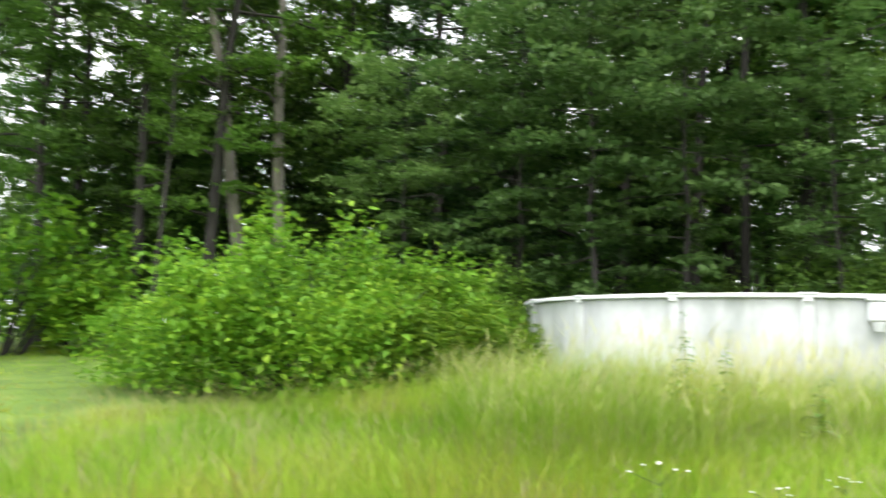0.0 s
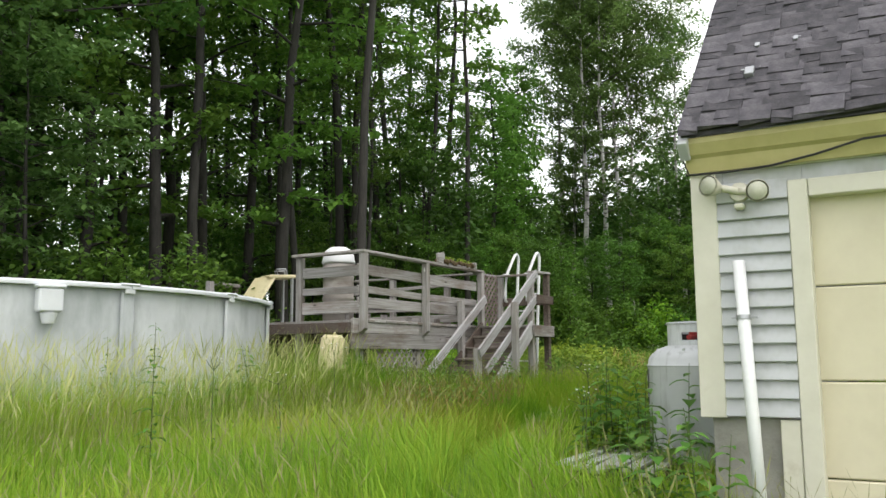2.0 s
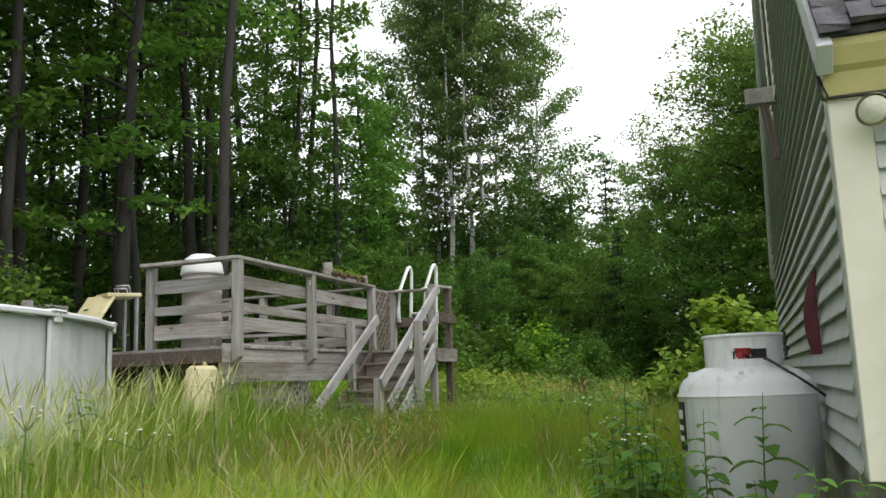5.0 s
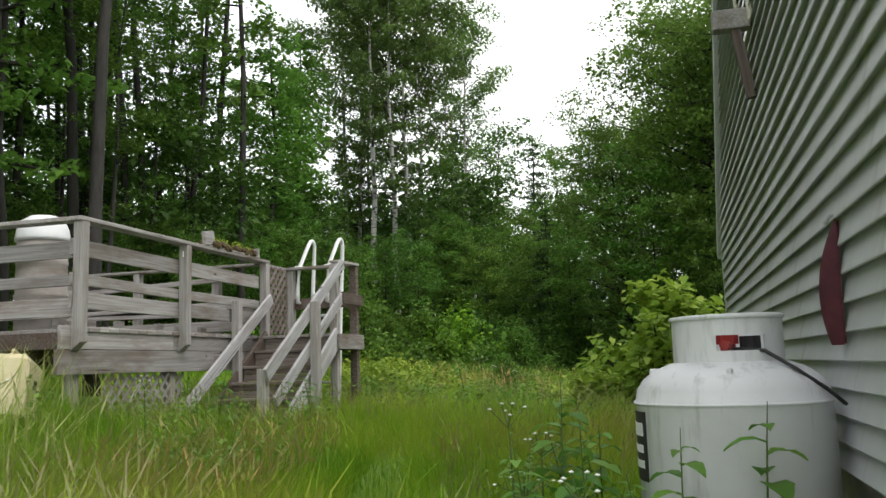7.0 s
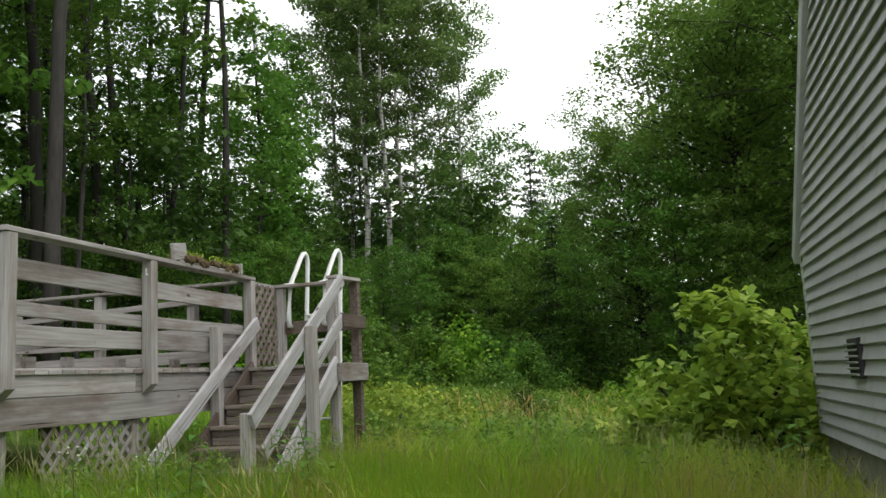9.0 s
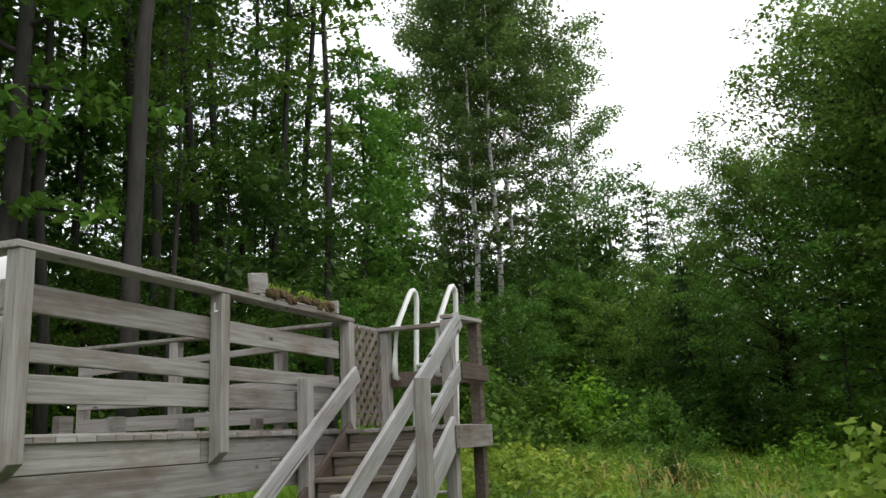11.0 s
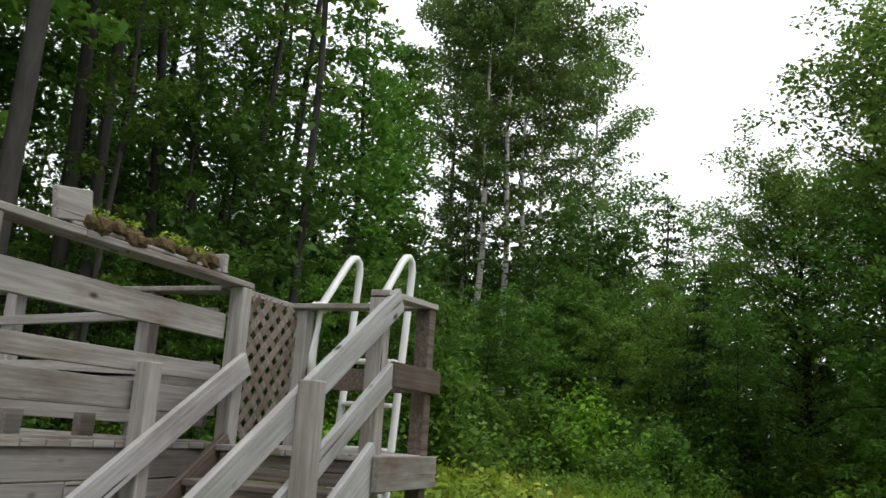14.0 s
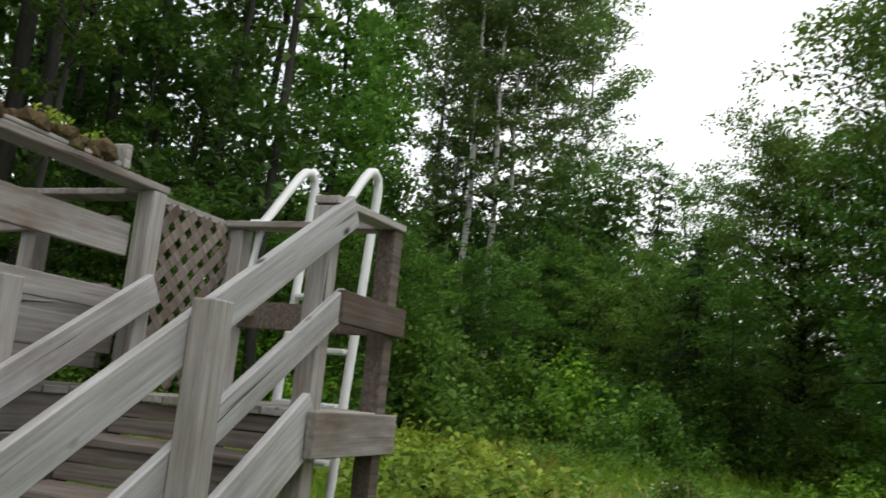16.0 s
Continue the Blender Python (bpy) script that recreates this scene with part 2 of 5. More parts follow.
M_CONCRETE = surface("foundation_concrete", [(0.3, (0.27, 0.26, 0.235)), (0.7, (0.40, 0.385, 0.35))], 5, 0.9, 0.4, None, 60, dirt=((0.16, 0.15, 0.11), 0.55, 0.85), dirt_scale=1.8)
M_POOL = surface("pool_wall_enamel", [(0.3, (0.50, 0.52, 0.54)), (0.7, (0.66, 0.68, 0.70))], 1.6, 0.45, 0.1, None, 30,
                 dirt=((0.30, 0.33, 0.33), 0.44, 0.78), dirt_scale=1.6, dirt_stretch=(1.5, 1.5, 0.45))
M_POOL_RIM = surface("pool_rim_plastic", [(0.3, (0.60, 0.62, 0.645)), (0.7, (0.70, 0.72, 0.745))], 3, 0.45, 0.08, None, 40, dirt=((0.42, 0.42, 0.38), 0.62, 0.9))
M_TANK = surface("tank_paint", [(0.3, (0.60, 0.61, 0.62)), (0.7, (0.70, 0.71, 0.72))], 2, 0.45, 0.12, None, 26,
                 dirt=((0.27, 0.27, 0.25), 0.54, 0.80), dirt_scale=3.2, dirt_stretch=(2.6, 2.6, 0.35))
M_PVC = surface("white_pvc", [(0.3, (0.70, 0.71, 0.71)), (0.7, (0.80, 0.81, 0.81))], 3, 0.4, 0.04, None, 40, dirt=((0.5, 0.5, 0.46), 0.62, 0.95))
M_BUCKET = surface("yellowed_plastic", [(0.3, (0.52, 0.46, 0.26)), (0.7, (0.66, 0.60, 0.38))], 3, 0.5, 0.08, None, 30, dirt=((0.28, 0.24, 0.12), 0.58, 0.85))
M_MAROON = surface("maroon_canvas", [(0.3, (0.055, 0.012, 0.02)), (0.7, (0.10, 0.022, 0.032))], 9, 0.8, 0.3)
M_BLACK = surface("black_rubber", [(0.3, (0.015, 0.015, 0.016)), (0.7, (0.035, 0.035, 0.037))], 8, 0.6, 0.1)
M_METAL = surface("galvanised_steel", [(0.3, (0.35, 0.36, 0.37)), (0.7, (0.5, 0.51, 0.52))], 8, 0.45, 0.1, metal=0.8)
M_RED = surface("red_valve_paint", [(0.3, (0.35, 0.03, 0.03)), (0.7, (0.5, 0.06, 0.05))], 10, 0.5, 0.1)
M_MOSS = surface("moss_and_soil", [(0.3, (0.05, 0.03, 0.018)), (0.55, (0.10, 0.07, 0.03)), (0.75, (0.09, 0.13, 0.02))], 16, 0.95, 0.9, None, 40)


# ---- building helpers ----
def ground_z(x, y):
    """Height of the meadow: it climbs gently away from the drive."""
    gx = 0.036 * 16.0 * math.tanh(x / 16.0)
    gy = 0.085 * 16.0 * math.tanh((y - 1.5) / 16.0)
    hummock = 0.40 * math.exp(-((x - 8.27) ** 2 + (y - 6.88) ** 2) / 0.5)
    return gx + gy + hummock + 0.03 * math.sin(0.9 * x + 0.4) * math.cos(0.7 * y)


LAID = {}  # poses of timbers whose grain runs along their own length


def part(name, bm, material, parent=None, label="", smooth=False):
    """Link a bmesh as one mesh object under a thing or a part."""
    me = bpy.data.meshes.new(name)
    laid = LAID.pop(id(bm), None)
    if smooth:
        for f in bm.faces:
            f.smooth = True
    bm.to_mesh(me)
    bm.free()
    me.materials.append(material)
    ob = new(name, me)
    if parent:
        ob.parent = parent
    if laid:
        ob.matrix_basis = laid
    return tagged(ob, label)


def shared(name, me, parent, m):
    """One more object on a mesh that alike pieces share."""
    ob = new(name, me)
    ob.parent = parent
    ob.matrix_local = m
    return ob


def add_box(bm, lo, hi, bevel=0.0, m=None):
    g = bmesh.ops.create_cube(bm, size=1.0)["verts"]
    size, mid = Vector(hi) - Vector(lo), (Vector(hi) + Vector(lo)) / 2
    for v in g:
        v.co = Vector((v.co.x * size.x, v.co.y * size.y, v.co.z * size.z)) + mid
    if bevel:
        edges = list({e for v in g for e in v.link_edges})
        g = bmesh.ops.bevel(bm, geom=edges, offset=bevel, segments=1, affect="EDGES")["verts"]
    if m:
        bmesh.ops.transform(bm, matrix=m, verts=list(g))
    return bm


def box(lo, hi, bevel=0.0, m=None):
    return add_box(bmesh.new(), lo, hi, bevel, m)


def bar(a, b, w, h, bevel=0.004, up=(0, 0, 1)):
    """A squared timber from a to b, w wide, h deep along up."""
    a, b = Vector(a), Vector(b)
    x = (b - a).normalized()
    y = Vector(up).cross(x).normalized()
    z = x.cross(y)
    m = Matrix((x, y, z)).transposed().to_4x4()
    m.translation = (a + b) / 2
    d = (b - a).length / 2
    bm = box((-d, -w / 2, -h / 2), (d, w / 2, h / 2), bevel)
    LAID[id(bm)] = m
    return bm


def add_tube(bm, pts, radii, sides=8, caps=True):
    pts = [Vector(p) for p in pts]
    rings = []
    for i, p in enumerate(pts):
        d = (pts[min(i + 1, len(pts) - 1)] - pts[max(i - 1, 0)]).normalized()
        u = d.cross(Vector((0.31, 0.17, 0.93)) if abs(d.z) < 0.9 else Vector((1, 0.2, 0))).normalized()
        v = d.cross(u)
        r = radii[i] if hasattr(radii, "__len__") else radii
        rings.append([bm.verts.new(p + r * (math.cos(2 * math.pi * k / sides) * u + math.sin(2 * math.pi * k / sides) * v)) for k in range(sides)])
    for a, b in zip(rings, rings[1:]):
        for k in range(sides):
            bm.faces.new((a[k], a[(k + 1) % sides], b[(k + 1) % sides], b[k]))
    if caps:
        bm.faces.new(rings[0][::-1])
        bm.faces.new(rings[-1])
    return bm


def tube(pts, radii, sides=8, caps=True):
    return add_tube(bmesh.new(), pts, radii, sides, caps)


def lathe(profile, sides=32):
    """A turned shape round z from (radius, height) pairs."""
    bm = bmesh.new()
    rings = []
    for r, z in profile:
        rings.append([bm.verts.new((max(r, 1e-4) * math.cos(2 * math.pi * k / sides), max(r, 1e-4) * math.sin(2 * math.pi * k / sides), z)) for k in range(sides)])
    for a, b in zip(rings, rings[1:]):
        for k in range(sides):
            bm.faces.new((a[k], a[(k + 1) % sides], b[(k + 1) % sides], b[k]))
    bm.faces.new(rings[0][::-1])
    bm.faces.new(rings[-1])
    return bm


def thing(name, at, label, category, group="", kind=""):
    ob = new(name)
    ob.matrix_basis = at if isinstance(at, Matrix) else Matrix.Translation(at)
    ob.empty_display_size = 0.1
    return tagged(ob, label, category, group, kind)


def leaf_mesh(name, centres, sizes, rng, material, droop=0.3, long=1.0, tilt=0.42):
    """Many small folded leaves, one at each centre, as one mesh."""
    n = len(centres)
    yaw = rng.uniform(0, 2 * np.pi, n)
    pitch = rng.normal(-droop, tilt, n)
    roll = rng.normal(0, tilt, n)
    fw = np.stack([np.cos(pitch) * np.cos(yaw), np.cos(pitch) * np.sin(yaw), np.sin(pitch)], 1)
    sd = np.stack([-np.sin(yaw), np.cos(yaw), np.zeros(n)], 1)
    up = np.cross(fw, sd)
    sd2 = sd * np.cos(roll)[:, None] + up * np.sin(roll)[:, None]
    up2 = np.cross(fw, sd2)
    s = sizes[:, None]
    v = np.empty((n, 4, 3))
    v[:, 0] = centres - 0.5 * s * long * fw
    v[:, 1] = centres + 0.33 * s * sd2 + 0.12 * s * up2 - 0.08 * s * fw
    v[:, 2] = centres + 0.5 * s * long * fw
    v[:, 3] = centres - 0.33 * s * sd2 + 0.12 * s * up2 - 0.08 * s * fw
    me = bpy.data.meshes.new(name)
    me.vertices.add(4 * n)
    me.vertices.foreach_set("co", v.ravel())
    me.loops.add(4 * n)
    me.loops.foreach_set("vertex_index", np.arange(4 * n))
    me.polygons.add(n)
    me.polygons.foreach_set("loop_start", np.arange(0, 4 * n, 4))
    me.update(calc_edges=True)
    me.materials.append(material)
    return me


def cluster(rng, centre, radius, count, flat=0.6):
    d = rng.normal(0, 1, (count, 3))
    d /= np.linalg.norm(d, axis=1)[:, None]
    d *= (rng.uniform(0, 1, count) ** 0.5)[:, None] * radius
    d[:, 2] *= flat
    return d + np.array(centre)


# ---- the ground ----
def build_ground():
    xs = np.concatenate([np.linspace(-420, -30, 12), np.linspace(-24, 60, 71), np.linspace(75, 420, 10)])
    ys = np.concatenate([np.linspace(-420, -30, 12), np.linspace(-24, 60, 71), np.linspace(75, 420, 10)])
    xs = np.sort(np.concatenate([xs, (7.1, 7.5, 7.88, 8.27, 8.66, 9.05, 9.45)]))
    ys = np.sort(np.concatenate([ys, (5.7, 6.1, 6.49, 6.88, 7.27, 7.66, 8.06)]))
    bm = bmesh.new()
    grid = [[bm.verts.new((x, y, ground_z(x, y) + (0.04 * noise.noise(Vector((x * 0.6, y * 0.6, 0))) if abs(x) < 60 else 0))) for y in ys] for x in xs]
    for i in range(len(xs) - 1):
        for j in range(len(ys) - 1):
            bm.faces.new((grid[i][j], grid[i + 1][j], grid[i + 1][j + 1], grid[i][j + 1]))
    return tagged(part("ground", bm, M_SOIL, smooth=True), "overgrown grassy ground sloping gently up to the woods", "ground", kind="structure")


build_ground()


# ---- the house: a grey clapboarded garage wing ----
FRONT_X, GABLE_Y, BACK_X, FAR_Y = 5.44, 1.95, 13.3, -5.2
SIDING_Z, EAVE_Z, RIDGE_X, RIDGE_Z = 0.92, 2.60, 9.37, 6.55
PITCH = 0.106
DOOR_Y0, DOOR_Y1, DOOR_TOP = -1.6, 1.34, 2.21


def clapboard(length, along):
    """A clapboard: thick at its lower edge, thin at the upper. along: 'x' (faces +y) or 'y' (faces -x)."""
    bm = bmesh.new()
    prof = [(0.0, 0.016), (0.030, 0.014), (0.034, 0.0), (0.038, 0.0), (0.040, 0.005), (0.006, PITCH + 0.018), (0.0, PITCH + 0.018)]
    ends = []
    for e in (0, length):
        ends.append([bm.verts.new((e, d, z) if along == "x" else (-d, -e, z)) for d, z in prof])
    for k in range(len(prof)):
        q = (k + 1) % len(prof)
        bm.faces.new((ends[0][k], ends[0][q], ends[1][q], ends[1][k]))
    bm.faces.new(ends[0][::-1])
    bm.faces.new(ends[1])
    bmesh.ops.recalc_face_normals(bm, faces=bm.faces)
    me = bpy.data.meshes.new("clapboard")
    bm.to_mesh(me)
    bm.free()
    me.materials.append(M_SIDING)
    return me


def build_house():
    # side wall with its gable, as one thick slab
    bm = bmesh.new()
    outline = [(FRONT_X, SIDING_Z), (BACK_X, SIDING_Z), (BACK_X, EAVE_Z), (RIDGE_X, RIDGE_Z), (FRONT_X, EAVE_Z)]
    a = [bm.verts.new((x, GABLE_Y, z)) for x, z in outline]
    b = [bm.verts.new((x, GABLE_Y - 0.16, z)) for x, z in outline]
    bm.faces.new(a), bm.faces.new(b[::-1])
    for k in range(5):
        bm.faces.new((a[k], b[k], b[(k + 1) % 5], a[(k + 1) % 5]))
    bmesh.ops.recalc_face_normals(bm, faces=bm.faces)
    side = tagged(part("wall_north", bm, M_SIDING), "light grey clapboard gable wall of the garage", "wall", kind="structure")
    # front wall: the strip beside the door, the header over it and the far strip
    bm = bmesh.new()
    add_box(bm, (FRONT_X, DOOR_Y1, SIDING_Z), (FRONT_X + 0.16, GABLE_Y - 0.164, EAVE_Z))
    add_box(bm, (FRONT_X, DOOR_Y0, DOOR_TOP + 0.004), (FRONT_X + 0.16, DOOR_Y1 - 0.003, EAVE_Z))
    add_box(bm, (FRONT_X, FAR_Y, SIDING_Z), (FRONT_X + 0.16, DOOR_Y0 - 0.003, EAVE_Z))
    front = tagged(part("wall_west", bm, M_SIDING), "grey clapboard front wall around the garage door", "wall", kind="structure")
    bm = bmesh.new()
    add_box(bm, (BACK_X - 0.16, FAR_Y, SIDING_Z), (BACK_X - 0.004, GABLE_Y - 0.164, EAVE_Z))
    add_box(bm, (FRONT_X + 0.164, FAR_Y, SIDING_Z), (BACK_X - 0.164, FAR_Y + 0.16, EAVE_Z))
    tagged(part("wall_rear", bm, M_SIDING), "plain closing walls of the garage wing", "wall", kind="structure")
    # foundation, set back under the siding
    bm = bmesh.new()
    add_box(bm, (FRONT_X + 0.03, DOOR_Y1 + 0.02, -0.6), (FRONT_X + 0.25, GABLE_Y - 0.03, SIDING_Z - 0.003), 0.006)
    add_box(bm, (FRONT_X + 0.253, GABLE_Y - 0.25, -0.6), (BACK_X - 0.03, GABLE_Y - 0.03, SIDING_Z - 0.003), 0.006)
    add_box(bm, (FRONT_X + 0.03, FAR_Y, -0.6), (FRONT_X + 0.25, DOOR_Y0 - 0.02, SIDING_Z - 0.003), 0.006)
    tagged(part("foundation", bm, M_CONCRETE), "stained grey concrete foundation under the siding", "foundation", kind="structure")
    # clapboards, each its own board
    rows = int((RIDGE_Z - SIDING_Z) / PITCH)
    full = clapboard(BACK_X - FRONT_X - 0.26, "x")
    for k in range(rows):
        z = SIDING_Z + k * PITCH
        top = z + PITCH + 0.02
        if top <= EAVE_Z:
            shared("clapboard", full, side, Matrix.Translation((FRONT_X + 0.13, GABLE_Y + 0.001, z)))
        else:
            cut = (top - EAVE_Z) * (RIDGE_X - FRONT_X) / (RIDGE_Z - EAVE_Z)
            ln = BACK_X - FRONT_X - 2 * cut
            if ln > 0.3:
                shared("clapboard", clapboard(ln - 0.04, "x"), side, Matrix.Translation((FRONT_X + cut + 0.02, GABLE_Y + 0.001, z)))
    strip = clapboard(GABLE_Y - DOOR_Y1 - 0.205, "y")
    for k in range(int((EAVE_Z - 0.2 - SIDING_Z) / PITCH)):
        shared("clapboard", strip, front, Matrix.Translation((FRONT_X - 0.001, GABLE_Y - 0.125, SIDING_Z + k * PITCH)))
    # trim: corner boards, frieze, door casing
    bm = bmesh.new()
    add_box(bm, (FRONT_X - 0.03, GABLE_Y - 0.125, SIDING_Z - 0.01), (FRONT_X - 0.002, GABLE_Y + 0.028, EAVE_Z - 0.215), 0.004)
    part("corner_board", bm, M_TRIM, front, "cream painted corner board")
    part("corner_board", box((FRONT_X + 0.0, GABLE_Y + 0.002, SIDING_Z - 0.01), (FRONT_X + 0.125, GABLE_Y + 0.028, EAVE_Z - 0.14), 0.004), M_SIDING, side)
    part("corner_board", box((BACK_X - 0.125, GABLE_Y + 0.002, SIDING_Z - 0.01), (BACK_X + 0.01, GABLE_Y + 0.028, EAVE_Z - 0.14), 0.004), M_SIDING, side)
    part("frieze_board", box((FRONT_X - 0.034, FAR_Y, EAVE_Z - 0.212), (FRONT_X - 0.002, GABLE_Y + 0.028, EAVE_Z - 0.16), 0.003), M_TRIM, front)
    # sloping eave box with its yellowed fascia, coloured darker for the eave's shade
    bm = bmesh.new()
    prof = [(0.0, -0.21), (-0.05, -0.205), (-0.075, -0.12), (-0.10, -0.10), (-0.13, -0.035), (-0.13, 0.0), (0.0, 0.02)]
    ends = [[bm.verts.new((FRONT_X - 0.002 + dx, y, EAVE_Z - 0.002 + dz)) for dx, dz in prof] for y in (GABLE_Y + 0.04, FAR_Y)]
    for k in range(len(prof)):
        q = (k + 1) % len(prof)
        bm.faces.new((ends[0][k], ends[0][q], ends[1][q], ends[1][k]))
    bm.faces.new(ends[0][::-1]), bm.faces.new(ends[1])
    bmesh.ops.recalc_face_normals(bm, faces=bm.faces)
    part("fascia", bm, M_SOFFIT, front, "yellowed cream fascia with eave shade in its colour")
    # garage door with recessed joints and its casing
    door = thing("door_1", (FRONT_X, 0, 0), "closed beige panelled garage door in a cream casing", "garage door", kind="structure")
    zs = [0.03, 0.58, 1.125, 1.67, DOOR_TOP - 0.005]
    for z0, z1 in zip(zs, zs[1:]):
        part("door_panel", box((0.07, DOOR_Y0 + 0.004, z0 + 0.004), (0.12, DOOR_Y1 - 0.004, z1 - 0.004), 0.008), M_DOOR, door)
    part("casing", box((-0.036, DOOR_Y1 - 0.03, -0.1), (0.1, DOOR_Y1 + 0.078, DOOR_TOP + 0.085), 0.006), M_TRIM, door)
    part("casing", box((-0.024, DOOR_Y1 + 0.082, -0.1), (0.028, DOOR_Y1 + 0.19, SIDING_Z - 0.014), 0.004), M_TRIM, door)
    part("casing", box((-0.034, DOOR_Y0 - 0.115, -0.1), (0.1, DOOR_Y0 + 0.03, DOOR_TOP + 0.10), 0.006), M_TRIM, door)
    part("casing", box((-0.03, DOOR_Y0 + 0.034, DOOR_TOP - 0.02), (0.1, DOOR_Y1 - 0.034, DOOR_TOP + 0.085), 0.006), M_TRIM, door)
    # roof
    roof = thing("roof_1", (0, 0, 0), "dark grey weathered shingle roof of the garage", "roof", kind="structure")
    slope = Vector((RIDGE_X - FRONT_X, 0, RIDGE_Z - EAVE_Z)).normalized()
    eave = Vector((FRONT_X - 0.15, 0, EAVE_Z - 0.0))
    for sgn in (1, -1):
        bm = bmesh.new()
        e0 = Vector((FRONT_X - 0.15, 0, EAVE_Z + 0.0)) if sgn > 0 else Vector((BACK_X + 0.15, 0, EAVE_Z + 0.0))
        r0 = Vector((RIDGE_X, 0, EAVE_Z + (RIDGE_X - FRONT_X + 0.15) * slope.z / slope.x))
        for y0, y1, d0, d1 in ((FAR_Y - 0.2, GABLE_Y + 0.045, 0.0, 0.03),):
            q = [e0 + Vector((0, y0, d0)), e0 + Vector((0, y1, d0)), r0 + Vector((0, y1, d0)), r0 + Vector((0, y0, d0))]
            lowv = [bm.verts.new(v) for v in q]
            upv = [bm.verts.new(v + Vector((0, 0, d1))) for v in q]
            bm.faces.new(lowv), bm.faces.new(upv)
            for k in range(4):
                bm.faces.new((lowv[k], lowv[(k + 1) % 4], upv[(k + 1) % 4], upv[k]))
        bmesh.ops.recalc_face_normals(bm, faces=bm.faces)
        part("roof_deck", bm, M_SLATE, roof)
        # rake board on the gable
        lift = Vector((0, GABLE_Y + 0.033, -0.09))
        part("rake_board", bar(e0 + lift + Vector((0, 0, 0.0)), r0 + lift - Vector((0.02 * sgn, 0, 0.02)), 0.06, 0.13, 0.004), M_SIDING, roof)
    # shingles: the part passed nearest piece by piece, the rest joined
    rng = random.Random(4)
    blanks = []
    for k in range(6):
        bm = bmesh.new()
        w, t = 0.12 + 0.03 * k, 0.018 + 0.005 * (k % 3)
        add_box(bm, (0, -w + 0.004, 0), (0.17, 0, t), 0.0)
        for v in bm.verts:
            if v.co.x < 0.01:
                v.co.x += rng.uniform(-0.018, 0.018)
                v.co.z += rng.uniform(0.0, 0.02)
        me = bpy.data.meshes.new("shingle")
        bm.to_mesh(me)
        bm.free()
        me.materials.append(M_SLATE)
        blanks.append((w, me))
    side_v, up_v = Vector((0, 1, 0)), slope.cross(Vector((0, 1, 0)))
    base = Matrix((slope, side_v, up_v)).transposed().to_4x4()
    rest = bmesh.new()
    count = 0
    for row in range(36):
        y = GABLE_Y + 0.052
        while y > -2.6:
            w, me = rng.choice(blanks)
            p = eave + slope * (row * 0.090 - 0.01) + up_v * (0.03 * slope.x + 0.004 + rng.uniform(0, 0.004)) + side_v * y
            m = Matrix.Translation(p) @ base @ Matrix.Rotation(rng.uniform(-0.012, 0.012), 4, "Z") @ Matrix.Rotation(radians(-3.4), 4, "Y")
            if row < 15 and y > -0.9 and count < 300 and not (row in (5, 6) and 1.55 < y < 1.75):
                shared("shingle", me, roof, m)
                count += 1
            else:
                g = len(rest.verts)
                rest.from_mesh(me)
                rest.verts.ensure_lookup_table()
                bmesh.ops.transform(rest, matrix=m, verts=rest.verts[g:])
            y -= w
    tagged(part("far_shingles", rest, M_SLATE, roof), kind="stuff")
    # a galvanised bracket left on the roof, and two small ones higher
    for row, y, sc in ((5.2, 1.63, 1.0), (8.4, 1.62, 0.5), (8.4, 1.38, 0.5)):
        p = eave + slope * (row * 0.118) + up_v * 0.05 + side_v * y
        m = Matrix.Translation(p) @ base @ Matrix.Scale(sc, 4)
        b = bmesh.new()
        add_box(b, (-0.09, -0.045, 0), (0.09, 0.045, 0.006), 0.002, m)
        add_box(b, (-0.09, -0.028, 0.006), (0.0, 0.028, 0.05), 0.004, m)
        add_box(b, (0.02, -0.06, 0.003), (0.035, 0.06, 0.02), 0.002, m)
        part("roof_bracket", b, M_METAL, roof, "small galvanised roof bracket")
    return side, front, roof


side_wall, front_wall, house_roof = build_house()


# ---- the pool ----
POOL_X, POOL_Y, POOL_R, RIM_Z = 5.8, 10.7, 3.66, 1.925


